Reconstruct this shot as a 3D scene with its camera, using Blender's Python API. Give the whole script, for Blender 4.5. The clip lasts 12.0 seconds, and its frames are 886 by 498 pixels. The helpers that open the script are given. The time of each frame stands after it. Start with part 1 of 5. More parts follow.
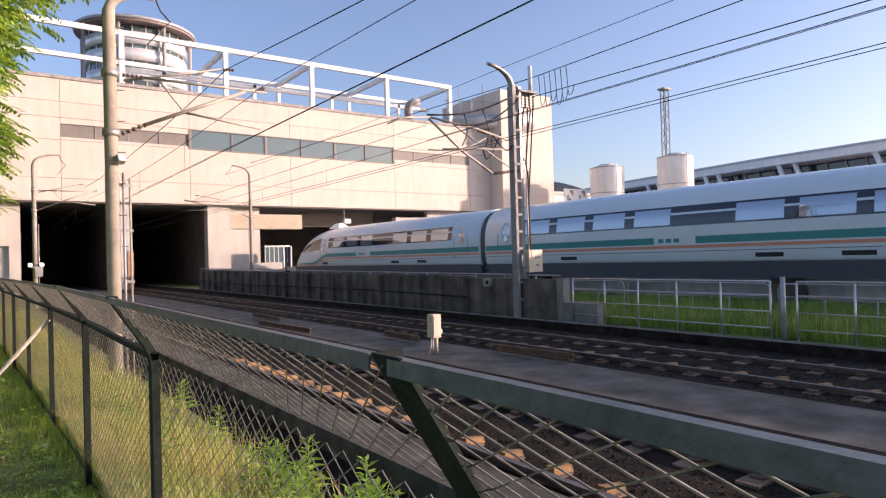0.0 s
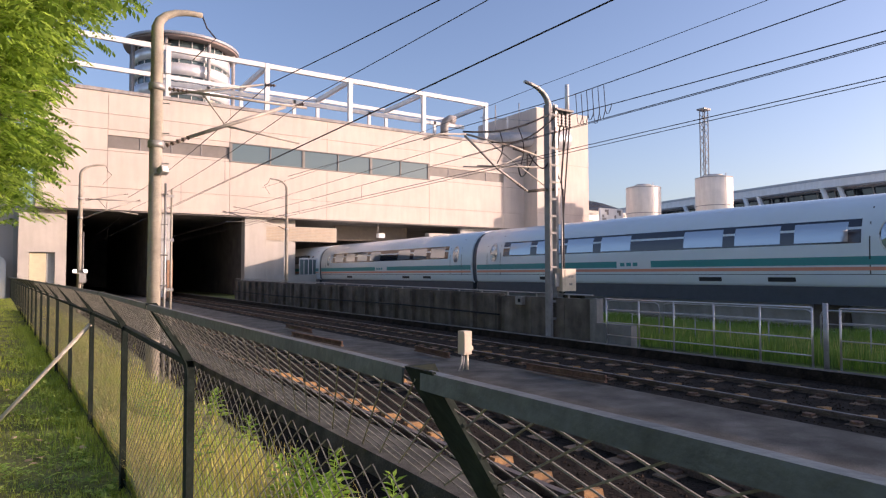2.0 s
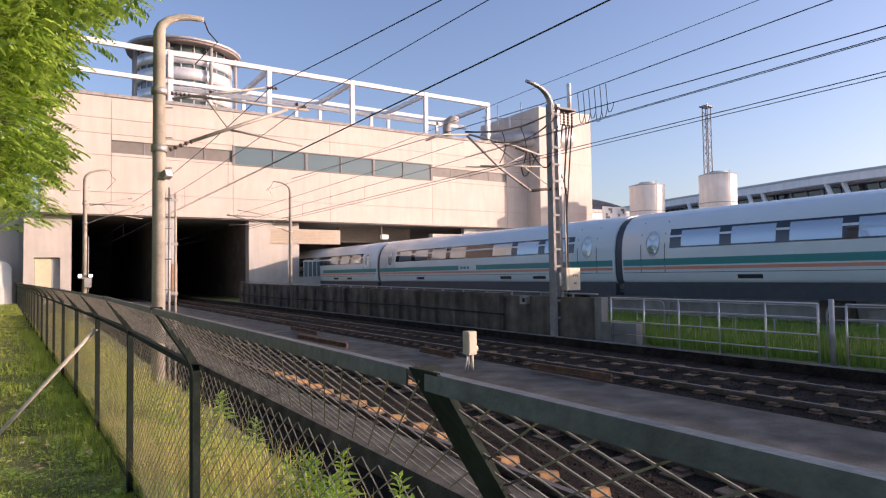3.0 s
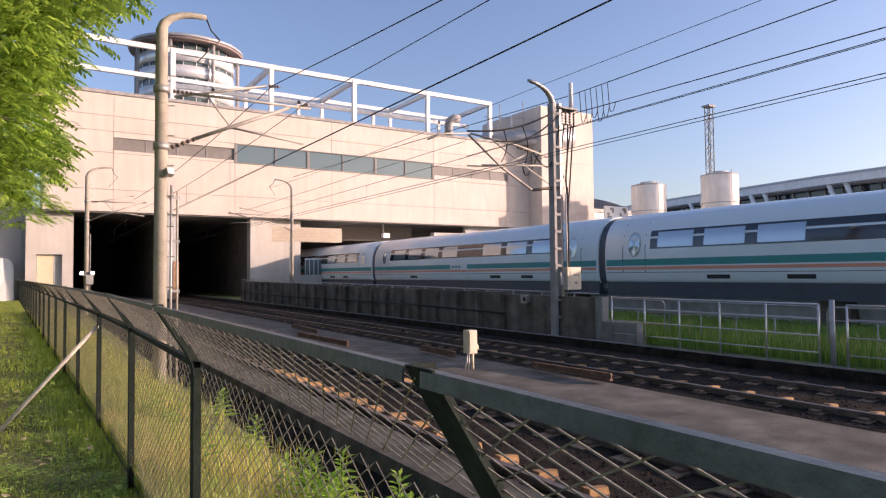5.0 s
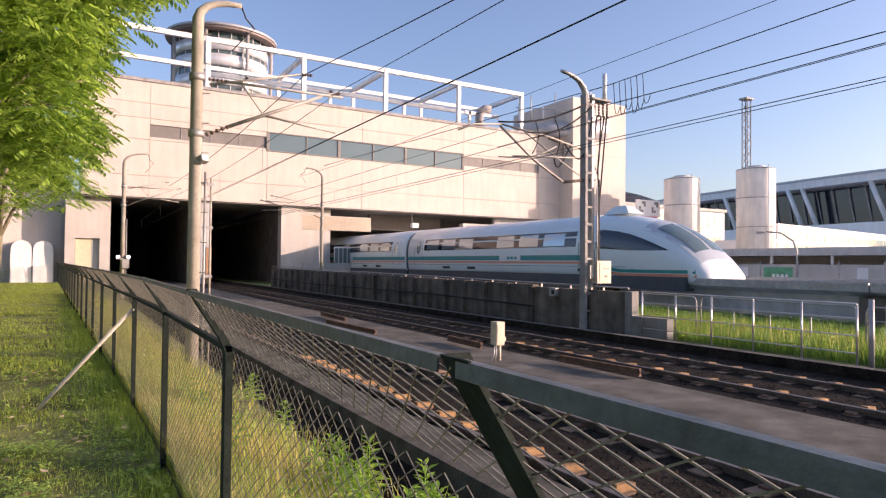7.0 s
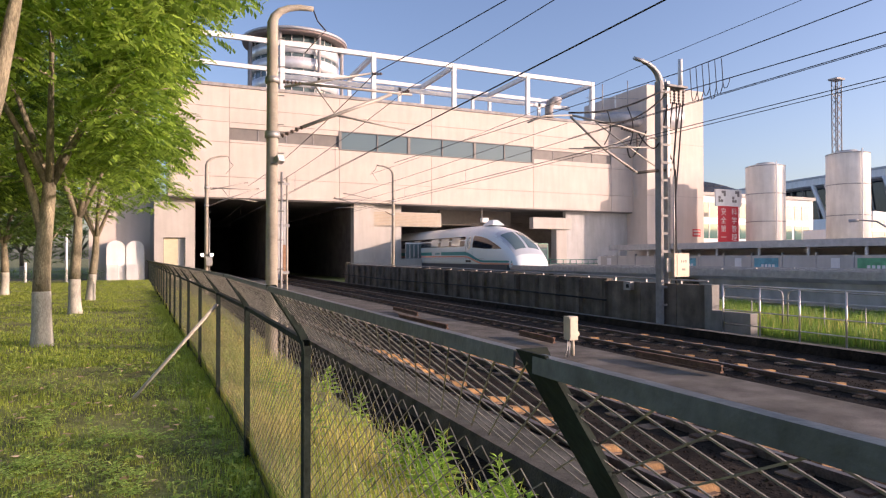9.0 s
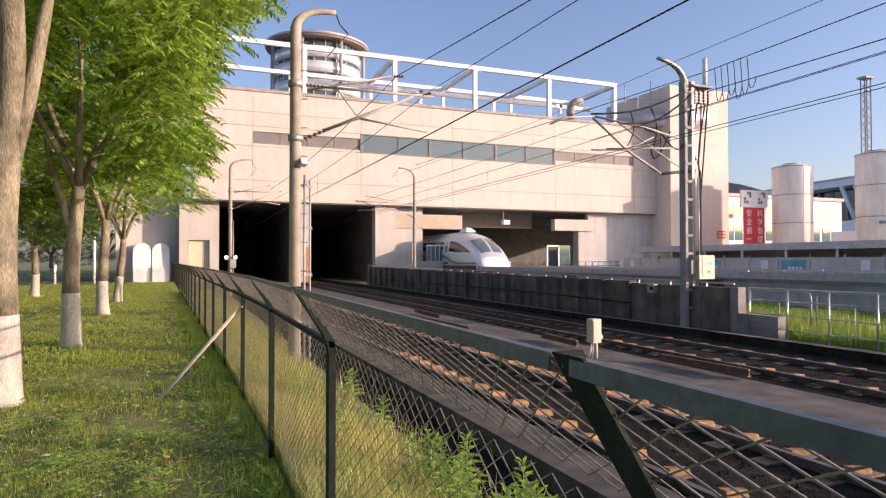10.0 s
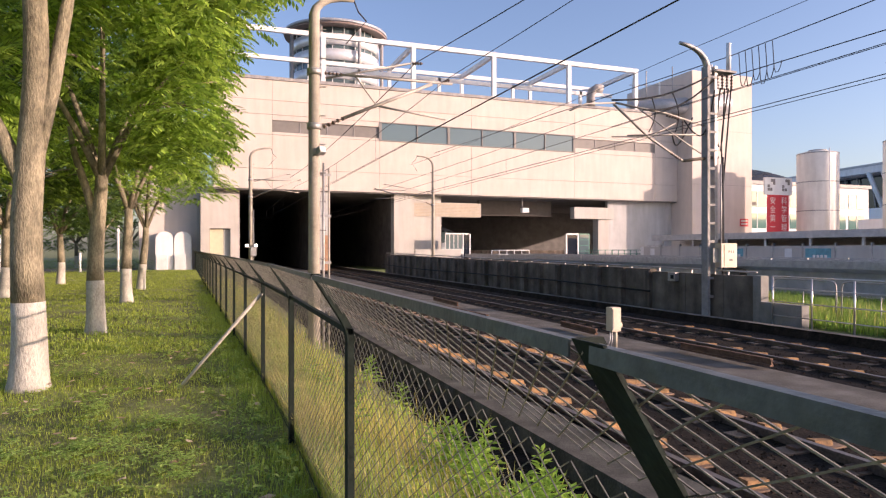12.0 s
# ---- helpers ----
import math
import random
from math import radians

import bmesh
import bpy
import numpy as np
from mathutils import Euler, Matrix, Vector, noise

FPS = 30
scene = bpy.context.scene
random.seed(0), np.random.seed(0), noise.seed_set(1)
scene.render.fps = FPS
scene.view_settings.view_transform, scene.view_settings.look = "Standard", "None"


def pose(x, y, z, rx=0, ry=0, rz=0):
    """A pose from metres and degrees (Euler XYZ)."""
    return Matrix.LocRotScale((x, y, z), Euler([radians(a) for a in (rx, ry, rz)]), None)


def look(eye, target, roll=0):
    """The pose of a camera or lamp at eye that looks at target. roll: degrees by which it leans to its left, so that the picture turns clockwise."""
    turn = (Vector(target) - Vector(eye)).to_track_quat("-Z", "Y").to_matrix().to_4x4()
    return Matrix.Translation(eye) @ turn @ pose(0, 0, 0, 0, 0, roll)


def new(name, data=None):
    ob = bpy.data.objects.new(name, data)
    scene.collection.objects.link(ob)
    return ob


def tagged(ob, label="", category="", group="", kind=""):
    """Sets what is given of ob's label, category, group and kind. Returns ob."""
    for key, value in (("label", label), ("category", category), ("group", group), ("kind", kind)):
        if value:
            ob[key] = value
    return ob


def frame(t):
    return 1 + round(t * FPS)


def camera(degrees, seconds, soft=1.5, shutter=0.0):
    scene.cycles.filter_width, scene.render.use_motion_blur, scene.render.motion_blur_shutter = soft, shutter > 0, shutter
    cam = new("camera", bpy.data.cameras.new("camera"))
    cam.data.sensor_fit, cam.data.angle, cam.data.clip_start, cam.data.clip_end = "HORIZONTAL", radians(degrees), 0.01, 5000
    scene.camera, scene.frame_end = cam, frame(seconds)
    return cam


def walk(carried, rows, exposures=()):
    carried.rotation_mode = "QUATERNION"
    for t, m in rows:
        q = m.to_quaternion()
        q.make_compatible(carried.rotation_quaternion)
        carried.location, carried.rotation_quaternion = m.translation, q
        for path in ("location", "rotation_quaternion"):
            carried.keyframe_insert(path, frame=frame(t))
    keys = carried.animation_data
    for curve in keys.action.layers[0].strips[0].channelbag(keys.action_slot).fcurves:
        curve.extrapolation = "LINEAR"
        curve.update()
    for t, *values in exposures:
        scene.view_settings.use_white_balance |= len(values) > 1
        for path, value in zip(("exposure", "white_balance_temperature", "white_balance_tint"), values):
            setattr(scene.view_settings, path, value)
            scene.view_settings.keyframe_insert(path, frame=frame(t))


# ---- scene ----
cam = camera(69.7, 12.0, soft=1.25)

PATH = [
    (0.0, pose(0.010, -0.008, 1.804, 90.708, 1.645, -36.007)),
    (0.5, pose(0.008, -0.011, 1.804, 90.865, 1.474, -34.646)),
    (1.0, pose(0.013, -0.027, 1.805, 91.423, 0.325, -34.075)),
    (1.5, pose(0.011, -0.015, 1.804, 91.579, -0.199, -33.875)),
    (2.0, pose(0.004, -0.007, 1.802, 92.221, 0.146, -33.107)),
    (2.5, pose(0.005, -0.003, 1.800, 91.979, 0.465, -32.818)),
    (3.0, pose(0.006, -0.007, 1.802, 92.274, 0.840, -32.738)),
    (5.0, pose(0.003, -0.028, 1.803, 92.164, 0.568, -32.621)),
    (5.5, pose(0.002, -0.037, 1.804, 91.963, 0.314, -32.762)),
    (6.0, pose(0.004, -0.006, 1.803, 93.414, -0.054, -31.458)),
    (6.5, pose(-0.002, -0.003, 1.800, 92.307, -0.844, -31.452)),
    (7.0, pose(-0.000, -0.005, 1.800, 91.333, -0.594, -30.111)),
    (9.0, pose(-0.003, 0.004, 1.799, 90.832, 0.026, -23.778)),
    (9.5, pose(-0.010, 0.009, 1.798, 90.856, 0.270, -22.539)),
    (10.0, pose(-0.016, 0.023, 1.797, 91.038, 0.047, -21.889)),
    (10.5, pose(-0.018, 0.019, 1.797, 90.879, 0.077, -20.741)),
    (11.0, pose(-0.014, 0.024, 1.796, 90.621, 0.174, -20.478)),
    (11.5, pose(-0.013, 0.029, 1.795, 90.362, 0.098, -20.341)),
    (12.0, pose(-0.009, 0.036, 1.792, 89.978, 0.030, -20.211)),
]

walk(cam, PATH, exposures=[(t, e + .12, 6850, 30) for t, e in ((0.0, .82), (0.5, .80), (1.5, .74), (2.0, .66), (3.0, .70), (5.5, .68), (6.0, .60), (6.5, .74), (7.0, .80), (9.0, .70), (10.5, .70), (12.0, .76))])

# ---- world, sun ----
SUN_AZ = 124.0   # clockwise from +Y
SUN_EL = 12.5
world = bpy.data.worlds.new("world")
scene.world = world
world.use_nodes = True
wn = world.node_tree.nodes
sky = wn.new("ShaderNodeTexSky")
sky.sky_type = "NISHITA"
sky.sun_disc = False
sky.sun_elevation = radians(SUN_EL)
sky.sun_rotation = radians(SUN_AZ)
sky.air_density = 1.0
sky.dust_density = 2.0
sky.ozone_density = 2.8
wn["Background"].inputs["Strength"].default_value = 0.148
world.node_tree.links.new(sky.outputs[0], wn["Background"].inputs["Color"])
sun_data = bpy.data.lights.new("sun", "SUN")
sun_data.energy = 3.6
sun_data.angle = radians(0.6)
sun_data.color = (1.0, 0.82, 0.65)
sun = new("sun", sun_data)
sd = Vector((math.sin(radians(SUN_AZ)) * math.cos(radians(SUN_EL)), math.cos(radians(SUN_AZ)) * math.cos(radians(SUN_EL)), math.sin(radians(SUN_EL))))
sun.matrix_world = look(sd * 200, (0, 0, 0))


# ---- materials ----
def mat(name, color, rough=0.7, metal=0.0, var=0.15, scale=3.0, fine=40.0, bump=0.2, spec=0.5, tint=None, stretch=(1, 1, 1), stain=0.0, rand=0.0):
    """A procedural surface: base colour with coarse and fine variation, optional stains and a fine relief."""
    m = bpy.data.materials.new(name)
    m.use_nodes = True
    nt = m.node_tree
    n, l = nt.nodes, nt.links
    b = n["Principled BSDF"]
    b.inputs["Roughness"].default_value = rough
    b.inputs["Metallic"].default_value = metal
    b.inputs["Specular IOR Level"].default_value = spec
    tc = n.new("ShaderNodeTexCoord")
    mp = n.new("ShaderNodeMapping")
    mp.inputs["Scale"].default_value = stretch
    l.new(tc.outputs["Object"], mp.inputs["Vector"])
    n1 = n.new("ShaderNodeTexNoise")
    n1.inputs["Scale"].default_value = scale
    n1.inputs["Detail"].default_value = 6
    n1.inputs["Roughness"].default_value = 0.65
    n2 = n.new("ShaderNodeTexNoise")
    n2.inputs["Scale"].default_value = fine
    n2.inputs["Detail"].default_value = 4
    l.new(mp.outputs[0], n1.inputs["Vector"])
    l.new(mp.outputs[0], n2.inputs["Vector"])
    dark = tuple(c * (1 - var * 1.6) for c in color)
    light = tuple(min(1, c * (1 + var)) for c in color)
    if tint:
        light = tint
    r1 = n.new("ShaderNodeValToRGB")
    r1.color_ramp.elements[0].position, r1.color_ramp.elements[1].position = 0.32, 0.68
    r1.color_ramp.elements[0].color = (*dark, 1)
    r1.color_ramp.elements[1].color = (*light, 1)
    l.new(n1.outputs["Fac"], r1.inputs["Fac"])
    mx = n.new("ShaderNodeMix")
    mx.data_type, mx.blend_type = "RGBA", "OVERLAY"
    mx.inputs[0].default_value = min(1.0, var * 2.2)
    l.new(r1.outputs[0], mx.inputs[6])
    l.new(n2.outputs["Fac"], mx.inputs[7])
    out = mx.outputs[2]
    if rand:
        oi = n.new("ShaderNodeObjectInfo")
        hs = n.new("ShaderNodeHueSaturation")
        mr = n.new("ShaderNodeMapRange")
        mr.inputs[3].default_value, mr.inputs[4].default_value = 1 - rand, 1 + rand
        l.new(oi.outputs["Random"], mr.inputs[0])
        l.new(mr.outputs[0], hs.inputs["Value"])
        l.new(out, hs.inputs["Color"])
        out = hs.outputs[0]
    if stain:
        n3 = n.new("ShaderNodeTexNoise")
        n3.inputs["Scale"].default_value = 0.8
        n3.inputs["Detail"].default_value = 8
        m3 = n.new("ShaderNodeMapping")
        m3.inputs["Scale"].default_value = (2.5, 2.5, 0.35)
        l.new(tc.outputs["Object"], m3.inputs["Vector"])
        l.new(m3.outputs[0], n3.inputs["Vector"])
        r3 = n.new("ShaderNodeValToRGB")
        r3.color_ramp.elements[0].position, r3.color_ramp.elements[1].position = 0.38, 0.62
        r3.color_ramp.elements[0].color = (1 - stain, 1 - stain, 1 - stain * 1.1, 1)
        r3.color_ramp.elements[1].color = (1, 1, 1, 1)
        l.new(n3.outputs["Fac"], r3.inputs["Fac"])
        m4 = n.new("ShaderNodeMix")
        m4.data_type, m4.blend_type = "RGBA", "MULTIPLY"
        m4.inputs[0].default_value = 1.0
        l.new(out, m4.inputs[6])
        l.new(r3.outputs[0], m4.inputs[7])
        out = m4.outputs[2]
    l.new(out, b.inputs["Base Color"])
    if bump:
        bp = n.new("ShaderNodeBump")
        bp.inputs["Strength"].default_value = bump
        bp.inputs["Distance"].default_value = 0.02
        l.new(n2.outputs["Fac"], bp.inputs["Height"])
        l.new(bp.outputs[0], b.inputs["Normal"])
    return m


def leaf_mat(name, a, c, trans=0.35):
    """Leaves: colour that varies leaf by leaf, with light passing through."""
    m = bpy.data.materials.new(name)
    m.use_nodes = True
    n, l = m.node_tree.nodes, m.node_tree.links
    b = n["Principled BSDF"]
    g = n.new("ShaderNodeNewGeometry")
    r = n.new("ShaderNodeValToRGB")
    r.color_ramp.elements[0].color = (*a, 1)
    r.color_ramp.elements[1].color = (*c, 1)
    l.new(g.outputs["Random Per Island"], r.inputs["Fac"])
    l.new(r.outputs[0], b.inputs["Base Color"])
    b.inputs["Roughness"].default_value = 0.5
    t = n.new("ShaderNodeBsdfTranslucent")
    hs = n.new("ShaderNodeHueSaturation")
    hs.inputs["Value"].default_value = 1.35
    hs.inputs["Hue"].default_value = 0.492
    l.new(r.outputs[0], hs.inputs["Color"])
    l.new(hs.outputs[0], t.inputs["Color"])
    mx = n.new("ShaderNodeMixShader")
    mx.inputs[0].default_value = trans
    l.new(b.outputs[0], mx.inputs[1])
    l.new(t.outputs[0], mx.inputs[2])
    l.new(mx.outputs[0], n["Material Output"].inputs["Surface"])
    return m


def glass_mat(name, color, rough=0.03, metal=0.0, spec=0.8):
    m = bpy.data.materials.new(name)
    m.use_nodes = True
    n, l = m.node_tree.nodes, m.node_tree.links
    b = n["Principled BSDF"]
    b.inputs["Base Color"].default_value = (*color, 1)
    b.inputs["Roughness"].default_value = rough
    b.inputs["Metallic"].default_value = metal
    b.inputs["Specular IOR Level"].default_value = spec
    b.inputs["IOR"].default_value = 1.6
    nz = n.new("ShaderNodeTexNoise")
    nz.inputs["Scale"].default_value = 0.7
    bp = n.new("ShaderNodeBump")
    bp.inputs["Strength"].default_value = 0.05
    bp.inputs["Distance"].default_value = 0.05
    l.new(nz.outputs["Fac"], bp.inputs["Height"])
    l.new(bp.outputs[0], b.inputs["Normal"])
    return m


M = {
    "facade": mat("cream_panel", (0.61, 0.535, 0.475), 0.75, var=0.05, scale=0.35, fine=60, bump=0.08, stain=0.07),
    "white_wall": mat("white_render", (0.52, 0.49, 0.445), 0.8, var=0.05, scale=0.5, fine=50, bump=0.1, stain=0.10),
    # lighter copy of the white render, with sunlight put into the colour
    "bright_wall": mat("sunlit_white_render", (0.88, 0.87, 0.84), 0.8, var=0.03, scale=0.5, fine=50, bump=0.05, stain=0.06),
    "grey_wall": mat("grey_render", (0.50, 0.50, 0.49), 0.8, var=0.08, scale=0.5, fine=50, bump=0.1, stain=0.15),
    # soffit and inner hall walls, darkened in colour for the shade indoors
    "interior": mat("shaded_interior", (0.17, 0.165, 0.16), 0.9, var=0.2, scale=0.8, fine=20, bump=0.1),
    # tunnel walls: the deep shade inside the portals is painted into this colour
    "dark_lining": mat("shaded_tunnel_lining", (0.13, 0.12, 0.11), 0.95, var=0.25, scale=0.7, fine=20, bump=0.15),
    "joint": mat("panel_joint", (0.46, 0.39, 0.33), 0.9, var=0.1, bump=0),
    "ledge": mat("grey_ledge", (0.36, 0.34, 0.33), 0.7, var=0.15, bump=0.1, stain=0.2),
    "band": mat("grey_panel_band", (0.20, 0.185, 0.17), 0.6, var=0.1, scale=1, bump=0.05),
    "white_steel": mat("white_painted_steel", (0.80, 0.79, 0.77), 0.5, var=0.05, scale=1.5, bump=0.03, stain=0.08),
    "glass": glass_mat("window_glass", (0.10, 0.15, 0.16), 0.05),
    "dark_glass": glass_mat("dark_glass", (0.015, 0.02, 0.03), 0.08, spec=0.5),
    "steel": mat("stainless_steel", (0.62, 0.60, 0.57), 0.32, 0.9, var=0.1, scale=2, bump=0.05),
    "roof_grey": mat("pale_grey_sheet_roof", (0.50, 0.49, 0.47), 0.6, 0.1, var=0.1, bump=0.05, stain=0.1),
    "galv": mat("galvanised_steel", (0.42, 0.41, 0.40), 0.55, 0.6, var=0.15, scale=4, bump=0.08),
    "rusty": mat("rusted_steel", (0.16, 0.09, 0.06), 0.8, 0.2, var=0.3, scale=6, bump=0.2),
    "rail": mat("worn_rail", (0.13, 0.10, 0.085), 0.55, 0.5, var=0.25, scale=5, bump=0.1),
    "rail_head": mat("dull_rail_head", (0.17, 0.14, 0.12), 0.5, 0.5, var=0.15, scale=5, bump=0.02),
    "concrete": mat("weathered_concrete", (0.30, 0.285, 0.265), 0.9, var=0.22, scale=1.6, fine=60, bump=0.35, stain=0.3),
    "dark_concrete": mat("stained_concrete", (0.185, 0.15, 0.12), 0.92, var=0.3, scale=1.4, fine=50, bump=0.4, stain=0.45),
    "sleeper": mat("rust_stained_sleeper", (0.26, 0.17, 0.11), 0.9, var=0.3, scale=5, fine=60, bump=0.4, rand=0.25),
    # trough concrete with shade put into its colour, hence so dark
    "trough": mat("shaded_trough_concrete", (0.095, 0.088, 0.072), 0.95, var=0.3, scale=2, fine=50, bump=0.4, stain=0.3),
    # rust tone plus low sun: orange that paints the sunlit patches on the sleepers
    "sun_patch": mat("sunlit_rusty_concrete", (0.29, 0.165, 0.07), 0.9, var=0.3, scale=8, fine=60, bump=0.4, rand=0.3),
    # worn concrete, toned down below the plain one to carry shade on the path
    "path": mat("shaded_worn_path_concrete", (0.165, 0.15, 0.13), 0.92, spec=0.25, var=0.25, scale=1.2, fine=50, bump=0.4, stain=0.35),
    "guide": mat("guideway_concrete", (0.56, 0.55, 0.53), 0.85, var=0.12, scale=0.8, fine=40, bump=0.15, stain=0.2),
    "fence": mat("dark_green_fence_paint", (0.018, 0.027, 0.023), 0.75, 0.0, var=0.25, scale=9, bump=0.15, spec=0.15),
    "fence_top": mat("grey_green_rail_paint", (0.085, 0.10, 0.10), 0.45, 0.2, var=0.25, scale=7, bump=0.15),
    "mesh": mat("weathered_mesh_wire", (0.24, 0.225, 0.185), 0.55, 0.3, var=0.3, scale=12, bump=0.1),
    "pole": mat("concrete_pole", (0.42, 0.38, 0.32), 0.85, var=0.15, scale=3, fine=60, bump=0.2, stain=0.2),
    "arm": mat("galvanised_cantilever_tube", (0.40, 0.37, 0.33), 0.6, 0.3, var=0.15, scale=4, bump=0.1),
    "insul": mat("brown_porcelain", (0.12, 0.085, 0.07), 0.3, var=0.1, bump=0),
    "wire": mat("dark_wire", (0.035, 0.03, 0.03), 0.6, 0.3, var=0.1, bump=0),
    "black": mat("black_rubber", (0.012, 0.012, 0.013), 0.8, var=0.1, bump=0),
    "box": mat("beige_cabinet_paint", (0.70, 0.60, 0.46), 0.55, var=0.08, scale=4, bump=0.05, stain=0.15),
    "tank": mat("white_tank_paint", (0.84, 0.80, 0.74), 0.6, var=0.06, scale=0.8, bump=0.06, stain=0.14),
    "train": mat("white_train_paint", (0.70, 0.77, 0.78), 0.22, 0.0, var=0.02, scale=0.4, fine=3, bump=0.0),
    "teal": mat("teal_stripe_paint", (0.015, 0.27, 0.27), 0.3, var=0.03, bump=0),
    "orange": mat("orange_stripe_paint", (0.74, 0.30, 0.20), 0.3, var=0.03, bump=0),
    "skirt": mat("dark_blue_grey_skirt", (0.05, 0.062, 0.078), 0.45, var=0.1, bump=0.05),
    "seam": mat("dark_seam", (0.02, 0.022, 0.025), 0.6, var=0.1, bump=0),
    "bark": mat("brown_bark", (0.235, 0.205, 0.14), 0.95, var=0.35, scale=6, fine=45, bump=0.9, stretch=(1, 1, 0.35)),
    "lime": mat("limewashed_bark", (0.47, 0.445, 0.385), 0.95, var=0.2, scale=5, fine=45, bump=0.6, stretch=(1, 1, 0.4), stain=0.2),
    "red": mat("red_cloth_banner", (0.62, 0.05, 0.06), 0.8, var=0.08, bump=0.05),
    "roof": mat("grey_roof_metal", (0.42, 0.43, 0.45), 0.5, 0.3, var=0.1, bump=0.05),
    "road": mat("asphalt", (0.06, 0.06, 0.062), 0.9, var=0.2, scale=2, bump=0.3),
    "green_frame": mat("green_door_frame_paint", (0.06, 0.20, 0.15), 0.5, var=0.1, bump=0.03),
}


# ---- building blocks ----
def box(bm, x0, x1, y0, y1, z0, z1):
    vs = [bm.verts.new((x, y, z)) for z in (z0, z1) for y in (y0, y1) for x in (x0, x1)]
    for f in ((0, 2, 3, 1), (4, 5, 7, 6), (0, 1, 5, 4), (2, 6, 7, 3), (0, 4, 6, 2), (1, 3, 7, 5)):
        bm.faces.new([vs[i] for i in f])
    return vs


def tube(bm, p, q, r, n=8, r2=None, caps=True):
    p, q = Vector(p), Vector(q)
    r2 = r if r2 is None else r2
    d = (q - p).normalized()
    u = d.orthogonal().normalized()
    v = d.cross(u)
    a = [bm.verts.new(p + (u * math.cos(2 * math.pi * i / n) + v * math.sin(2 * math.pi * i / n)) * r) for i in range(n)]
    b = [bm.verts.new(q + (u * math.cos(2 * math.pi * i / n) + v * math.sin(2 * math.pi * i / n)) * r2) for i in range(n)]
    for i in range(n):
        f = bm.faces.new((a[i], a[(i + 1) % n], b[(i + 1) % n], b[i]))
        f.smooth = n > 5
    if caps:
        bm.faces.new(a[::-1])
        bm.faces.new(b)


def sweep(bm, pts, r, n=8):
    """A bent tube through the points; r may be a list."""
    pts = [Vector(p) for p in pts]
    rings = []
    u = None
    for i, p in enumerate(pts):
        d = (pts[min(i + 1, len(pts) - 1)] - pts[max(i - 1, 0)]).normalized()
        u = d.orthogonal().normalized() if u is None else (u - d * u.dot(d)).normalized()
        v = d.cross(u)
        rr = r[i] if isinstance(r, (list, tuple)) else r
        rings.append([bm.verts.new(p + (u * math.cos(2 * math.pi * k / n) + v * math.sin(2 * math.pi * k / n)) * rr) for k in range(n)])
    for a, b in zip(rings, rings[1:]):
        for k in range(n):
            f = bm.faces.new((a[k], a[(k + 1) % n], b[(k + 1) % n], b[k]))
            f.smooth = True
    bm.faces.new(rings[0][::-1])
    bm.faces.new(rings[-1])


def bevel(bm, w, seg=1):
    bmesh.ops.bevel(bm, geom=[e for e in bm.edges if e.is_manifold and e.calc_face_angle(0) > 0.6], offset=w, segments=seg, affect="EDGES", clamp_overlap=True)


def mesh_of(name, bm, *mats):
    bmesh.ops.recalc_face_normals(bm, faces=bm.faces)
    me = bpy.data.meshes.new(name)
    bm.to_mesh(me)
    bm.free()
    for m in mats:
        me.materials.append(m)
    return me


def part(name, bm, material, parent, label=""):
    """Links a bmesh as one mesh object under a thing or a part."""
    ob = new(name, mesh_of(name, bm, *(material if isinstance(material, (list, tuple)) else [material])))
    ob.parent = parent
    if label:
        ob["label"] = label
    return ob


def box_part(name, b, material, parent, label="", bev=0.0):
    bm = bmesh.new()
    box(bm, *b)
    if bev:
        bevel(bm, bev)
    return part(name, bm, material, parent, label)


def thing(name, label, category, group="", kind="", at=None):
    ob = new(name)
    ob.empty_display_size = 0.3
    if at is not None:
        ob.matrix_world = at
    return tagged(ob, label, category, group, kind)


def solid(name, bm, material, label, category="", kind="structure", group=""):
    ob = new(name, mesh_of(name, bm, *(material if isinstance(material, (list, tuple)) else [material])))
    return tagged(ob, label, category, group, kind)


# ---- ground: one sheet with the track bed sunk into it ----
def ground():
    prof = [(-1800, 0.0, 0), (-60, 0.0, 0), (-9.5, 0.0, 0), (1.15, 0.0, 0), (1.9, -0.12, 0), (2.3, -0.2, 1), (2.92, -0.2, 7), (2.95, 0.0, 7), (3.5, 0.0, 7), (3.54, -0.15, 1), (6.55, -0.15, 1), (6.75, -0.12, 5),
            (8.35, -0.12, 5), (8.5, -0.15, 1), (11.95, -0.15, 1), (12.0, 0.04, 5), (12.25, 0.04, 5), (12.3, -0.16, 5), (13.5, -0.16, 4), (20.8, -0.12, 4), (21.2, -0.2, 6), (45, -0.2, 6), (1800, -0.2, 6)]
    ys = [-1500, -60, -12] + [i * 1.5 - 10 for i in range(0, 50)] + [75, 120, 300, 2500]
    bm = bmesh.new()
    rows = []
    for y in ys:
        rows.append([bm.verts.new((x, y, z + (0.03 * noise.noise((x * 0.7, y * 0.35, 3)) if abs(x) < 40 and k in (0, 4) else 0))) for x, z, k in prof])
    for a, b in zip(rows, rows[1:]):
        for i in range(len(prof) - 1):
            f = bm.faces.new((a[i], a[i + 1], b[i + 1], b[i]))
            f.material_index = prof[i][2]
    lawn = mat("lawn_soil", (0.19, 0.20, 0.065), 0.95, var=0.4, scale=0.9, fine=30, bump=0.8)
    ballast = mat("dark_rust_ballast", (0.024, 0.018, 0.013), 0.95, spec=0.15, var=0.5, scale=3, fine=26, bump=1.0)
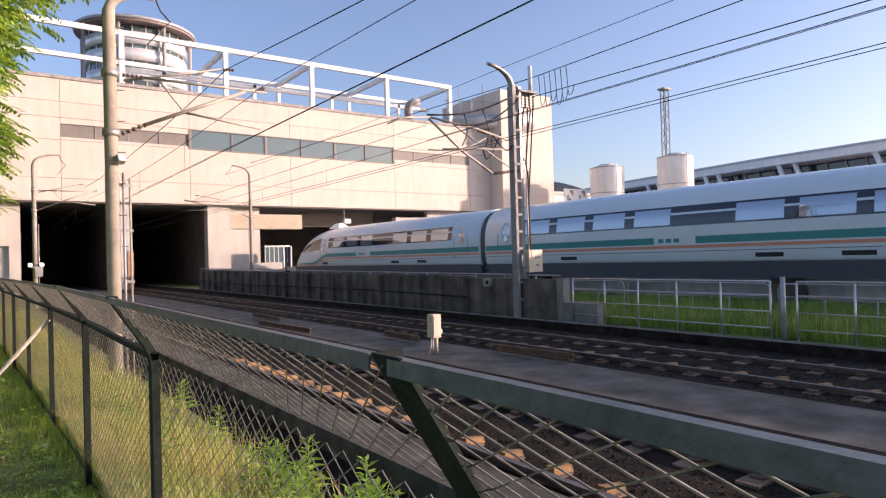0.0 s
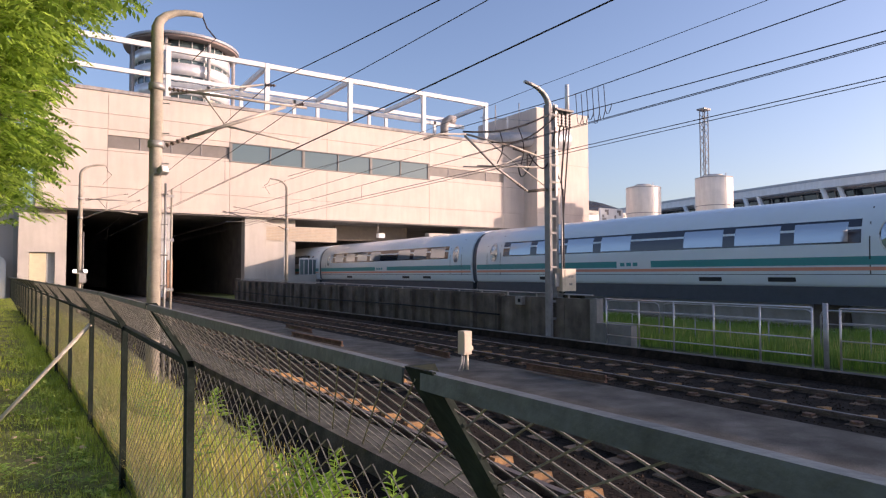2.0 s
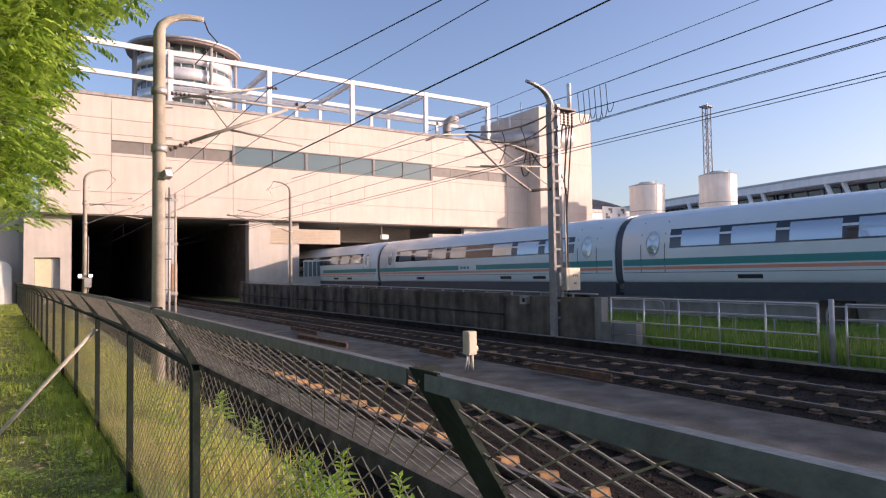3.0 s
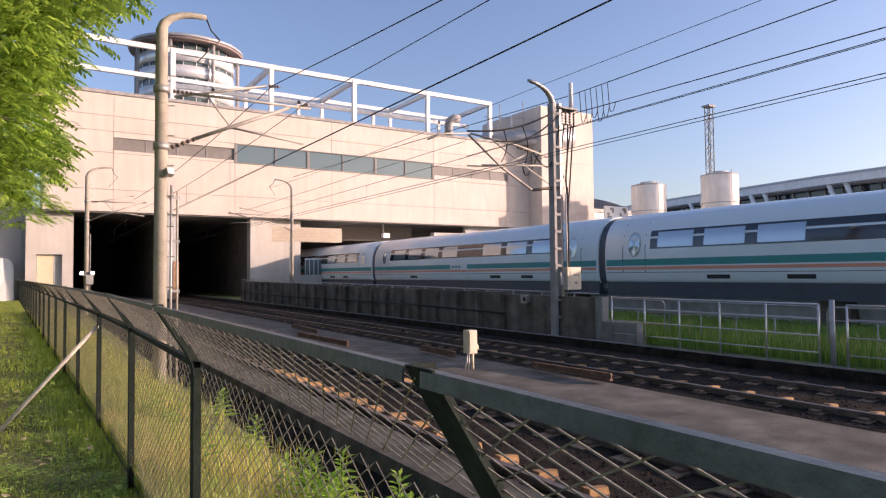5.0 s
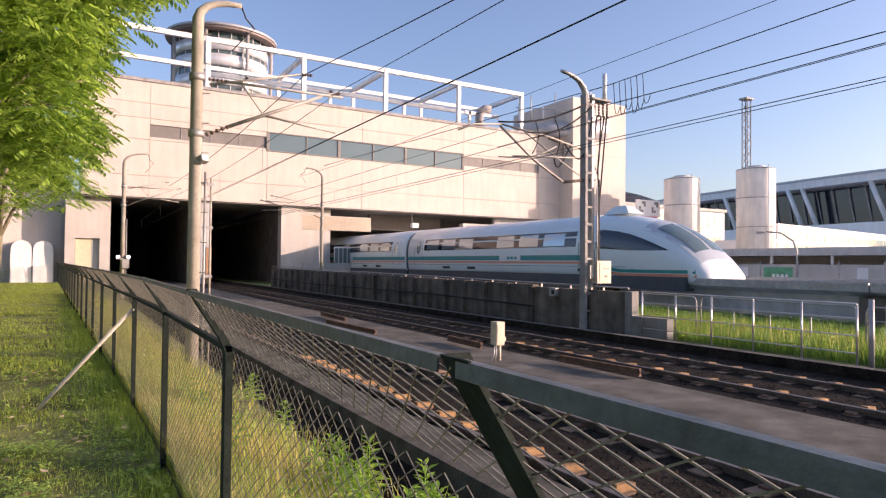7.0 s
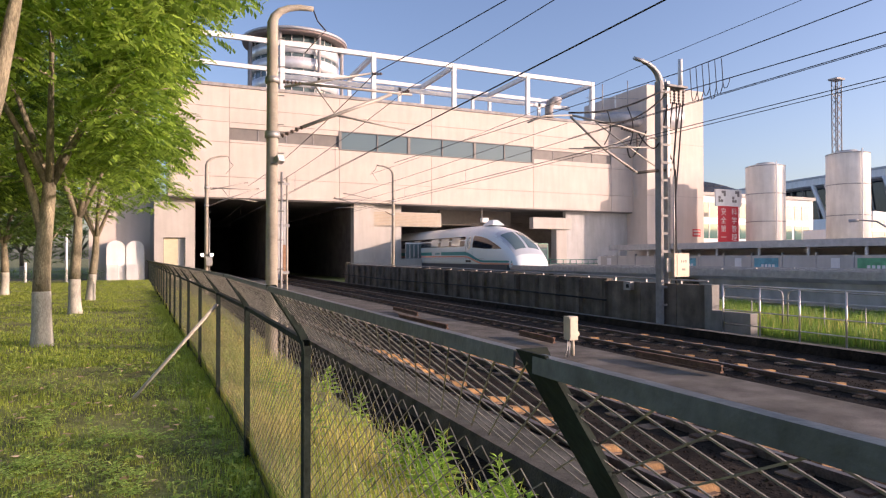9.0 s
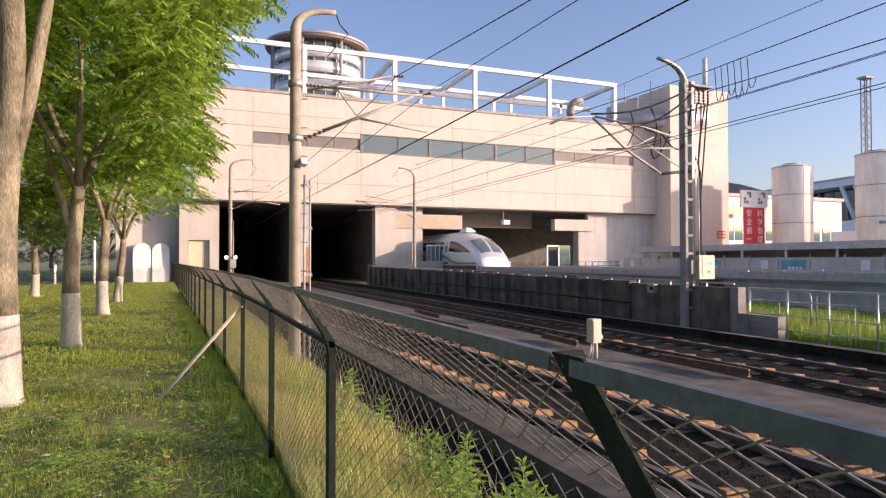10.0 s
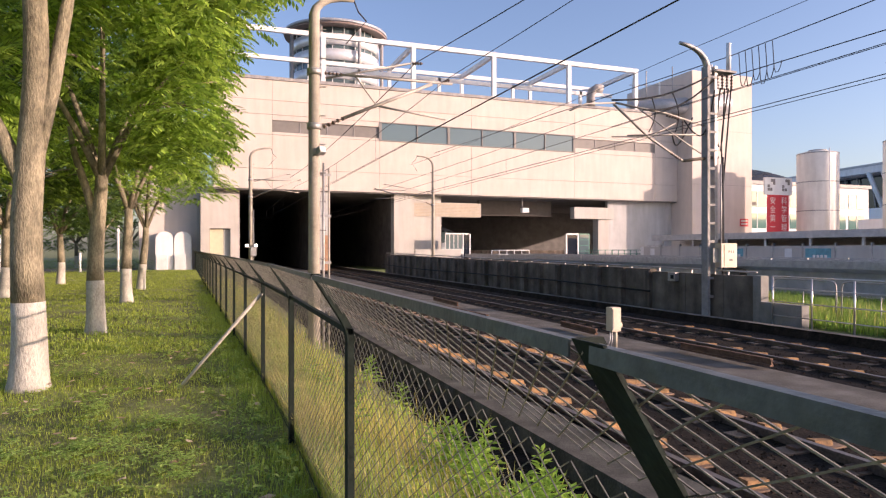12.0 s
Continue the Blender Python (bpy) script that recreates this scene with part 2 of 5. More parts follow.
    bank = mat("grass_bank_soil", (0.16, 0.20, 0.05), 0.95, var=0.3, scale=1.2, fine=30, bump=0.8)
    solid("ground", bm, [lawn, ballast, M["concrete"], M["dark_concrete"], bank, M["path"], M["guide"], M["trough"]], "lawn, dark ballast track bed and concrete paths")


ground()


# ---- station hall ----
def wall_box(name, b, material, label):
    bm = bmesh.new()
    box(bm, *b)
    return solid(name, bm, material, label)


def station():
    F, Z0, Z1 = 57.0, 6.97, 16.45
    # upper front: cream panels, each its own piece, with recessed joints
    bm = bmesh.new()
    for b in ((0.42, 48.5, 57.15, 57.6, Z0 + .02, 11.75), (0.42, 48.5, 57.15, 57.6, 13.44, Z1), (0.42, 5.17, 57.15, 57.6, 11.75, 13.44), (45.53, 48.5, 57.15, 57.6, 11.75, 13.44)):
        box(bm, *b)
    wall = solid("wall_upper", bm, M["joint"], "cream panelled upper wall of the station hall above the portals")
    xs = [0.37, 5.17, 14.76, 23.9, 35.46, 45.53, 48.56]
    zs = [Z0, 8.75, 11.72, 13.46, 14.7, Z1]
    g = 0.015
    for i in range(len(xs) - 1):
        for j in range(len(zs) - 1):
            if j == 2 and 0 < i < 5:
                continue
            box_part("panel", (xs[i] + g, xs[i + 1] - g, F, 57.16, zs[j] + g, zs[j + 1] - g), M["facade"], wall)
    # recessed grey bands and the window strip
    for x0, x1 in ((5.17, 14.76), (35.46, 45.53)):
        z0, z1 = 11.95, 13.0
        if x0 > 20:
            z0, z1 = 12.2, 13.2
        box_part("panel", (x0 + g, x1 - g, F, 57.16, 11.72 + g, z0), M["facade"], wall)
        box_part("panel", (x0 + g, x1 - g, F, 57.16, z1, 13.46 - g), M["facade"], wall)
        bm = bmesh.new()
        box(bm, x0 + g, x1 - g, 57.12, 57.3, z0, z1)
        part("band", bm, M["band"], wall, "recessed dark grey panel band")
        for k in range(1, 4):
            xk = x0 + (x1 - x0) * k / 4
            box_part("mullion", (xk - .03, xk + .03, 57.07, 57.13, z0, z1), M["ledge"], wall)
    win = thing("window_1", "long strip window with grey glass and dark frames", "window", kind="structure", at=pose(25.1, 57, 12.6))
    xw = [14.82, 18.4, 21.55, 25.05, 28.6, 32.0, 35.4]
    for a, b in zip(xw, xw[1:]):
        box_part("pane", (a - 25.1 + .06, b - 25.1 - .06, .06, .1, -.8, .78), M["glass"], win)
    for k, x in enumerate(xw):
        w = .13 if k in (0, 2, 4, 6) else .05
        box_part("mullion", (x - 25.1 - w, x - 25.1 + w, -.03, .14, -.8, .78), M["band"], win)
    for z in (-.88, .78):
        box_part("window_frame", (14.7 - 25.1, 35.5 - 25.1, -.05, .14, z, z + .09), M["band"], win)
    # roof slab, ledge, soffit
    wall_box("roof_1", (0.37, 48.5, 57.05, 100, Z1, Z1 + .12), M["ledge"], "flat roof of the station hall")
    wall_box("trim_ledge", (0.30, 48.5, 56.9, 57.6, Z1 + .01, Z1 + .28), M["ledge"], "grey ledge along the roof edge")
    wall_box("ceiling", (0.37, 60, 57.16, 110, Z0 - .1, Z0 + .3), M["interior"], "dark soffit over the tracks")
    wall_box("wall_west", (0.37, 0.75, 57.6, 100, 6.9, Z1), M["facade"], "side wall of the upper hall")
    # lower walls
    low = 58.0
    bm = bmesh.new()
    box(bm, -0.66, 0.05, low, low + .5, -.3, 7.2)
    box(bm, 1.75, 2.5, low, low + .5, -.3, 7.2)
    box(bm, 0.05, 1.75, low, low + .5, 3.55, 7.2)
    solid("wall_portal_left", bm, M["white_wall"], "pale wall beside the tunnel portal with a doorway")
    d = thing("door_1", "closed pale yellow double door in the pale wall", "door", kind="structure", at=pose(0.9, low + .3, 0))
    box_part("door_leaf", (-.83, 0.28, 0, .06, 0, 3.5), mat("cream_door_paint", (0.62, 0.55, 0.38), .6, var=.06, bump=.03), d)
    box_part("door_leaf", (.3, .83, .02, .08, 0, 3.5), M["grey_wall"], d)
    # split from the pale pillars so the inner walls take the painted shade
    wall_box("wall_tunnel_middle", (8.8, 9.95, 58.6, 95, -.4, 7.0), M["dark_lining"], "shade-dark wall between the tunnels")
    wall_box("wall_tunnel_right", (16.4, 18.0, 58.6, 95, -.4, 7.0), M["dark_lining"], "shade-dark side wall of the tunnel")
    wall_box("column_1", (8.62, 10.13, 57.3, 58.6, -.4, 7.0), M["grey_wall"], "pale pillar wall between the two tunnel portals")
    wall_box("trim_pillar_edge", (9.75, 10.2, 57.25, 57.4, -.4, 3.0), mat("rust_washed_render", (0.42, 0.24, 0.14), .85, var=.2, scale=2, bump=.2), "rust-stained foot of the pillar")
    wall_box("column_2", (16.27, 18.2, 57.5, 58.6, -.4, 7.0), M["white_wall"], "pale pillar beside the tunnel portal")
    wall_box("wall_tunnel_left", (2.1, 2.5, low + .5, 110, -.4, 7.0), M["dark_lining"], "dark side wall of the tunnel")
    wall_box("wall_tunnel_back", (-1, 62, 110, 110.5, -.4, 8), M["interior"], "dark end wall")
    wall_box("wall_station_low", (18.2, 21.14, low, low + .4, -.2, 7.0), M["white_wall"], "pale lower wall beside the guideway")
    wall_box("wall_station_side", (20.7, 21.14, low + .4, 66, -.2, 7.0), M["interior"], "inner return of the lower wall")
    lv = thing("louvre", "beige louvred ventilation panel under the soffit", "louvre", kind="structure", at=pose(20, 57.9, 5.6))
    box_part("frame", (-1.8, 5.3, 0.0, .08, -.72, .66), M["white_wall"], lv)
    lm = mat("beige_louvre_metal", (0.50, 0.42, 0.32), .6, .1, var=.08, bump=.05)
    for k in range(9):
        bm = bmesh.new()
        box(bm, -1.7, 5.2, -.06, .01, -.66 + k * .145, -.66 + k * .145 + .09)
        part("slat", bm, lm, lv)
    wall_box("beam_white", (35.8, 40.65, 57.6, 58.4, 4.94, 6.14), M["white_wall"], "white beam over the platform opening")
    # grey instead of pale render: the wall's shade is partly in its colour
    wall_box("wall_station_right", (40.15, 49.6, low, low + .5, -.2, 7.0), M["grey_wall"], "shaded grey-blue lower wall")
    wall_box("column_3", (38.9, 40.2, low - .1, low + .9, -.2, 5.0), M["white_wall"], "white pillar at the platform opening")
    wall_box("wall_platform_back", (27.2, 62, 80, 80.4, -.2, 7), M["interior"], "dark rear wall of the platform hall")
    wall_box("beam_dark", (26.5, 35.0, 61, 61.6, 5.3, 6.9), mat("brown_grey_beam", (.17, .15, .13), .8, var=.1, bump=.05), "dark beam under the soffit")
    wall_box("platform", (27.6, 36, 60, 80, -.2, 1.6), M["dark_concrete"], "dark platform inside the hall")
    # stair tower that closes the hall
    bm = bmesh.new()
    box(bm, 48.56, 56.8, 54.7, 66, -.2, 20.9)
    solid("wall_tower", bm, M["facade"], "tall cream stair tower at the end of the hall")
    for z in (8.7, 14.6):
        wall_box("trim_joint", (48.55, 56.81, 54.685, 54.72, z, z + .04), M["joint"], "dark joint line on the tower")
    # left wing
    wall_box("wall_wing", (-5.6, -0.7, 60, 66, -.2, 9.0), M["facade"], "bright cream wing wall behind the lawn")
    wall_box("trim_pilaster", (-1.0, -0.66, 59.7, 60.2, -.2, 9.0), M["white_wall"], "pale corner pilaster")


station()


def roof_frame():
    fr = thing("roof_frame", "white painted steel frame of square beams along the roof edge", "steel frame", at=pose(26, 57.3, 16.7))
    xs = [9.63, 18.09, 26.42, 34.93, 43.2]
    zt = 4.45
    for x in xs:
        box_part("post", (x - 26 - .2, x - 26 + .2, -.2, .2, -.1, zt), M["white_steel"], fr, bev=.02)
        bm = bmesh.new()
        box(bm, x - 26 - .18, x - 26 + .18, .2, 8.6, zt - .45, zt - .05)
        part("cross_beam", bm, M["white_steel"], fr)
        box_part("rear_post", (x - 26 - .17, x - 26 + .17, 8.3, 8.65, -.1, zt - .05), M["white_steel"], fr)
    for x0, x1 in zip([0.2] + xs, xs):
        if x0 > 1:
            box_part("top_beam", (x0 - 26 + .2, x1 - 26 - .2, -.17, .17, zt - .42, zt), M["white_steel"], fr)
            box_part("rear_beam", (x0 - 26 + .2, x1 - 26 - .2, 8.3, 8.6, zt - .4, zt), M["white_steel"], fr)
            box_part("rear_low_beam", (x0 - 26 + .2, x1 - 26 - .2, 8.3, 8.6, .4, .7), M["white_steel"], fr)
            xm = (x0 + x1) / 2
            box_part("short_post", (xm - 26 - .15, xm - 26 + .15, 4.2, 4.5, -.1, 2.7), M["white_steel"], fr)
    box_part("middle_beam", (9.8 - 26, 17.2, 4.2, 4.5, 2.3, 2.7), M["white_steel"], fr)
    for x in xs[:1]:
        box_part("end_brace", (x - 26 - 9, x - 26 - .2, -.15, .15, 1.6, 1.95), M["white_steel"], fr)
        box_part("end_brace", (x - 26 - 9, x - 26 - .2, -.15, .15, zt - .42, zt), M["white_steel"], fr)


roof_frame()


def round_tower():
    t = thing("round_tower", "round glazed rooftop tower with silver bands and brown roof disc", "tower", at=pose(14.3, 76, 16.5))
    def ring(name, r, z0, z1, material, n=48):
        bm = bmesh.new()
        tube(bm, (0, 0, z0), (0, 0, z1), r, n)
        return part(name, bm, material, t)
    ring("drum", 4.9, -.5, 10.2, M["glass"])
    for z in (0.2, 2.3, 4.4, 6.5, 8.2):
        ring("band", 5.1, z, z + 1.25, mat("silver_cladding", (.82, .82, .82), .35, .4, var=.05, bump=.02))
    ring("roof_disc", 6.0, 10.25, 10.5, mat("brown_roof_soffit", (.26, .20, .18), .6, var=.1, bump=.05))
    ring("roof_cap", 6.1, 10.5, 10.8, M["roof"])
    for k in range(8):
        a = k * math.pi / 4 + .3
        bm = bmesh.new()
        tube(bm, (5.6 * math.cos(a), 5.6 * math.sin(a), -.4), (5.6 * math.cos(a), 5.6 * math.sin(a), 10.3), .2, 10)
        part("column", bm, M["ledge"], t)
    for k in range(24):
        a = k * math.pi / 12
        bm = bmesh.new()
        tube(bm, (4.96 * math.cos(a), 4.96 * math.sin(a), 0), (4.96 * math.cos(a), 4.96 * math.sin(a), 10.2), .05, 4)
        part("glazing_bar", bm, M["white_steel"], t)


round_tower()


# ---- guideways ----
def guideway(x, name, label):
    g = thing(name, label, "guideway", kind="structure", at=pose(x, 0, 0))
    y = -150.0
    k = 0
    while y < 105:
        bm = bmesh.new()
        vs = [(-1.42, 1.02), (-1.42, 1.24), (1.42, 1.24), (1.42, 1.02), (.75, .82), (.5, -.1), (-.5, -.1), (-.75, .82)]
        a = [bm.verts.new((px, y + .03, pz)) for px, pz in vs]
        b = [bm.verts.new((px, y + 12.37, pz)) for px, pz in vs]
        for i in range(8):
            bm.faces.new((a[i], a[(i + 1) % 8], b[(i + 1) % 8], b[i]))
        bm.faces.new(a[::-1])
        bm.faces.new(b)
        part("girder", bm, M["guide"], g)
        bm = bmesh.new()
        box(bm, -1.1, 1.1, y - .5, y + .5, -.3, .8)
        part("pier", bm, M["dark_concrete"], g)
        for s in (-1, 1):
            bm = bmesh.new()
            box(bm, s * 1.42 - .05, s * 1.42 + .05, y + .03, y + 12.37, 1.0, 1.3)
            part("side_rail", bm, M["galv"], g)
        y += 12.4


guideway(24.35, "guideway_1", "grey concrete maglev guideway beam on low piers")
guideway(29.6, "guideway_2", "grey concrete maglev guideway beam of the second track")


# ---- tracks ----
def track(xc, name, label):
    t = thing(name, label, "railway track", kind="structure", at=pose(xc, 0, 0))
    sl = bmesh.new()
    for a, b in ((-.98, -.44), (.44, 1.2)):
        box(sl, a, b, -.1, .1, -.3, -.135)
    box(sl, -.5, .5, -.06, .06, -.3, -.2)
    bevel(sl, .02)
    sme = mesh_of("sleeper", sl, M["sleeper"])
    # added wedges beside each rail, shaped and coloured as patches of sunlight
    sh = bmesh.new()
    for a, b in ((-.66, -.38), (.84, 1.12)):
        vs = [sh.verts.new(v) for v in ((a, -.07, -.2), (b, -.05, -.2), (b, .03, -.2), (a, .07, -.2), (a + .02, -.05, -.06), (b - .02, -.035, -.082), (b - .02, .015, -.082), (a + .02, .05, -.06))]
        for fc in ((0, 1, 5, 4), (1, 2, 6, 5), (2, 3, 7, 6), (3, 0, 4, 7), (4, 5, 6, 7)):
            sh.faces.new([vs[i] for i in fc])
    shme = mesh_of("sleeper_shoulder", sh, M["sun_patch"])
    fb = bmesh.new()
    for s in (-.78, .78):
        for u in (-.12, .12):
            box(fb, s + u - .06, s + u + .06, -.06, .06, -.16, -.105)
    fme = mesh_of("fastening", fb, M["rusty"])
    y = -8.0
    while y < 62:
        for nm, me in (("sleeper", sme), ("sleeper_shoulder", shme), ("fastening", fme)):
            # the painted sun patches stop here; the bed beyond reads as shaded
            if nm == "sleeper_shoulder" and y > 12.5:
                if y <= 17:
                    random.uniform(-.04, .04)
                continue
            ob = new(nm, me)
            ob.parent = t
            ob.location = (random.uniform(-.04, .04) if nm != "fastening" else 0, y, random.uniform(-.012, .012) if nm == "sleeper" else 0)
        y += .6
    for s in (-1, 1):
        c = s * .755
        prof = [(-.075, -.2), (.075, -.2), (.075, -.185), (.012, -.165), (.012, -.1), (.036, -.092), (.036, -.055), (-.036, -.055), (-.036, -.092), (-.012, -.1), (-.012, -.165), (-.075, -.185)]
        bm = bmesh.new()
        a = [bm.verts.new((c + px, -40, pz)) for px, pz in prof]
        b = [bm.verts.new((c + px, 108, pz)) for px, pz in prof]
        for i in range(12):
            f = bm.faces.new((a[i], a[(i + 1) % 12], b[(i + 1) % 12], b[i]))
            f.material_index = 1 if i == 6 else 0
        bm.faces.new(a[::-1])
        bm.faces.new(b)
        part("rail", bm, [M["rail"], M["rail_head"]], t)


track(4.62, "track_1", "steel rails on rust-stained sleepers in dark ballast")
track(9.85, "track_2", "steel rails on rust-stained sleepers in dark ballast, farther line")


# ---- retaining wall, railing ----
def retaining_wall():
    w = thing("wall_retaining", "dark stained concrete retaining wall with upright panels beside the track", "wall", kind="structure", at=pose(13.6, 34, 0))
    y = 17.2
    while y < 50.0:
        ty = 1.12 + (y - 16) / 40 * .26
        box_part("panel", (-.05, .2, y - 34 + .03, y - 34 + 1.4, -.3, ty), M["dark_concrete"], w)
        box_part("rib", (-.22, .22, y - 34 - .1, y - 34 + .06, -.3, ty - .06), M["dark_concrete"], w)
        y += 1.45
    for y0, y1 in ((12.95, 14.0), (14.02, 15.5), (15.52, 17.05)):
        box_part("panel", (-.12, .08, y0 - 34, y1 - 34, -.3, 1.06), M["dark_concrete"], w, bev=.015)
    box_part("end_pillar", (-.16, .10, 12.68 - 34, 12.94 - 34, -.3, 1.08), M["concrete"], w, "sunlit concrete end pillar", bev=.015)
    box_part("low_wall", (-.3, -.06, 11.35 - 34, 12.6 - 34, -.3, .42), M["concrete"], w, "low concrete block", bev=.02)
    for z, yy in ((1.22, 0), ):
        bm = bmesh.new()
        sweep(bm, [(.05, 13 - 34, 1.16), (.05, 30 - 34, 1.3), (.05, 50.6 - 34, 1.45)], .025, 6)
        part("cable_pipe", bm, M["galv"], w)
    for k in range(25):
        yk = 14 + k * 1.45
        box_part("bracket", (.03, .08, yk - 34 - .02, yk - 34 + .02, 1.0, 1.2 + (yk - 16) / 40 * .26), M["galv"], w)
    bm = bmesh.new()
    sweep(bm, [(-.25, 17 - 34, .42), (-.25, 24 - 34, .5), (-.25, 40 - 34, .42), (-.25, 50.6 - 34, .5)], .03, 6)
    part("cable", bm, M["black"], w)
    bx = thing("junction_box", "small grey metal junction box on the retaining wall", "junction box", at=pose(13.42, 15.95, .93))
    box_part("body", (-.1, .09, -.16, .16, -.13, .13), M["galv"], bx, bev=.015)
    box_part("dial", (-.115, -.1, -.1, .02, -.06, .06), M["black"], bx)


retaining_wall()


def railing():
    r = thing("railing", "stainless steel tube railing beside the track", "railing", at=pose(13.2, 6, -.16))
    posts = [12.1, 11.0, 9.95, 8.87, 7.77, 6.68, 6.15, 5.1, 4.0, 2.9, 1.8, .7, -.4, -1.5, -2.6]
    for y in posts:
        bm = bmesh.new()
        tube(bm, (0, y - 6, 0), (0, y - 6, 1.26), .021, 10)
        part("post", bm, M["steel"], r)
        bm = bmesh.new()
        tube(bm, (0, y - 6, 0), (0, y - 6, .02), .07, 10)
        part("base_plate", bm, M["steel"], r)
    for y0, y1 in ((12.1, 6.68), (6.15, -2.6)):
        for z, rr in ((1.26, .021), (.98, .013), (.64, .013), (.3, .013)):
            bm = bmesh.new()
            tube(bm, (0, y0 - 6, z), (0, y1 - 6, z), rr, 8)
            part("rail", bm, M["steel"], r)
    bm = bmesh.new()
    tube(bm, (0, .42, 0), (0, .42, 1.36), .05, 12)
    part("gate_post", bm, M["galv"], r, "thicker grey gate post")


railing()


def low_railing():
    r = thing("low_railing", "low steel railing with rounded frames beside the guideway", "railing", at=pose(15.2, 10, -.12))
    for y0, y1 in ((18.4, 14.2), (13.9, 11.95), (11.8, 7.7), (7.5, 3.4), (3.2, -.9)):
        a, b, t = y0 - 10, y1 - 10, 1.06
        bm = bmesh.new()
        sweep(bm, [(0, a, -.05), (0, a, t - .14), (0, a - .04, t - .04), (0, a - .14, t), (0, b + .14, t), (0, b + .04, t - .04), (0, b, t - .14), (0, b, -.05)], .022, 8)
        part("frame", bm, M["galv"], r)
        bm = bmesh.new()
        tube(bm, (0, a, t - .3), (0, b, t - .3), .014, 6)
        part("rail", bm, M["galv"], r)
        n = max(2, int((a - b) / .95))
        for k in range(1, n):
            bm = bmesh.new()
            tube(bm, (0, a + (b - a) * k / n, -.05), (0, a + (b - a) * k / n, t - .3), .014, 6)
            part("post", bm, M["galv"], r)


low_railing()


# ---- boundary fence ----
def fence_x(y):
    return 0.70 if y < 7 else 0.70 - 0.034 * (y - 7)


def fence():
    f = thing("fence", "dark green boundary fence of bent posts and diamond steel mesh", "fence", at=pose(0.7, 0.93, 0))
    ys = [0.81 + 2.57 * k for k in range(-3, 25)]
    o = Vector((0.7, 0.93, 0))
    BZ, TZ, TX = 1.37, 1.657, -.19
    for y in ys:
        x = fence_x(y)
        bm = bmesh.new()
        # angle iron: the wide flange along the fence, the other across it
        sec = ((-.026, -.042), (-.020, -.042), (-.020, .032), (.026, .032), (.026, .038), (-.026, .038))
        lev = [(0, -.25), (0, BZ - .05), (-.008, BZ - .01), (-.03, BZ + .04), (TX + .025, TZ - .03), (TX + .006, TZ + .004)]
        rings = []
        for lx, lz in lev:
            rings.append([bm.verts.new(Vector((x + lx + sx, y + sy, lz)) - o) for sx, sy in sec])
        for a, b in zip(rings, rings[1:]):
            for i in range(6):
                bm.faces.new((a[i], a[(i + 1) % 6], b[(i + 1) % 6], b[i]))
        bm.faces.new(rings[0][::-1])
        bm.faces.new(rings[-1])
        part("post", bm, M["fence"], f)
    for a, b in zip(ys, ys[1:]):
        xa, xb = fence_x(a), fence_x(b)
        bm = bmesh.new()
        sag = random.uniform(-.012, .012)
        # angle-section top rail
        sec = [(-.018, -.026), (-.014, -.026), (-.013, -.003), (.001, -.003), (.002, .001), (-.017, .001)]
        A = [bm.verts.new(Vector((xa + TX + sx, a + .05, TZ + sz)) - o) for sx, sz in sec]
        B = [bm.verts.new(Vector((xb + TX + sx, b - .005, TZ + sz + sag * .2)) - o) for sx, sz in sec]
        for i in range(6):
            bm.faces.new((A[i], A[(i + 1) % 6], B[(i + 1) % 6], B[i]))
        bm.faces.new(A[::-1])
        bm.faces.new(B)
        part("top_rail", bm, M["fence_top"], f)
        for z, nm, t in ((BZ - .02, "middle_rail", 1.0), (.1, "tension_wire", .16)):
            if nm == "middle_rail" and a < 3:   # the nearest bays have lost theirs
                continue
            bm = bmesh.new()
            va = [bm.verts.new(Vector((xa + sx, a, z + sz)) - o) for sx, sz in ((-.014 * t, -.016 * t), (.014 * t, -.016 * t), (.014 * t, .016 * t), (-.014 * t, .016 * t))]
            vb = [bm.verts.new(Vector((xb + sx, b, z + sz)) - o) for sx, sz in ((-.014 * t, -.016 * t), (.014 * t, -.016 * t), (.014 * t, .016 * t), (-.014 * t, .016 * t))]
            for i in range(4):
                bm.faces.new((va[i], va[(i + 1) % 4], vb[(i + 1) % 4], vb[i]))
            part(nm, bm, M["fence"], f)
        # mesh: crossing wires in the upright panel and in the leaning arm panel
        for (px0, pz0, px1, pz1), nm in (((0.0, .14, 0.0, BZ - .04), "mesh_panel"), ((0.0, BZ, TX - .034, TZ - .014), "top_mesh_panel")):
            hgt = math.hypot(px1 - px0, pz1 - pz0)
            L = b - a
            py, pz = .095, .061
            run = hgt * py / pz
            bm = bmesh.new()
            for s in (1, -1):
                k0 = -int(run / py) - 1
                for k in range(k0, int(L / py) + int(run / py) + 2):
                    # line: y = k*py + s*h*py/pz
                    h0, h1 = 0.0, hgt
                    y0, y1 = k * py, k * py + s * run
                    if s > 0:
                        if y0 < 0: h0 = -y0 * pz / py
                        if y1 > L: h1 = (L - y0) * pz / py
                    else:
                        if y0 > L: h0 = (y0 - L) * pz / py
                        if y1 < 0: h1 = y0 * pz / py
                    if h1 - h0 < .02 or h0 > hgt:
                        continue
                    def P(h):
                        yy = k * py + s * h * py / pz
                        q = yy / L
                        u = h / hgt
                        return Vector((xa + (xb - xa) * q + px0 + (px1 - px0) * u + .027 + .003 * s, a + yy, pz0 + (pz1 - pz0) * u)) - o
                    tube(bm, P(h0), P(h1), .0018, 4, caps=False)
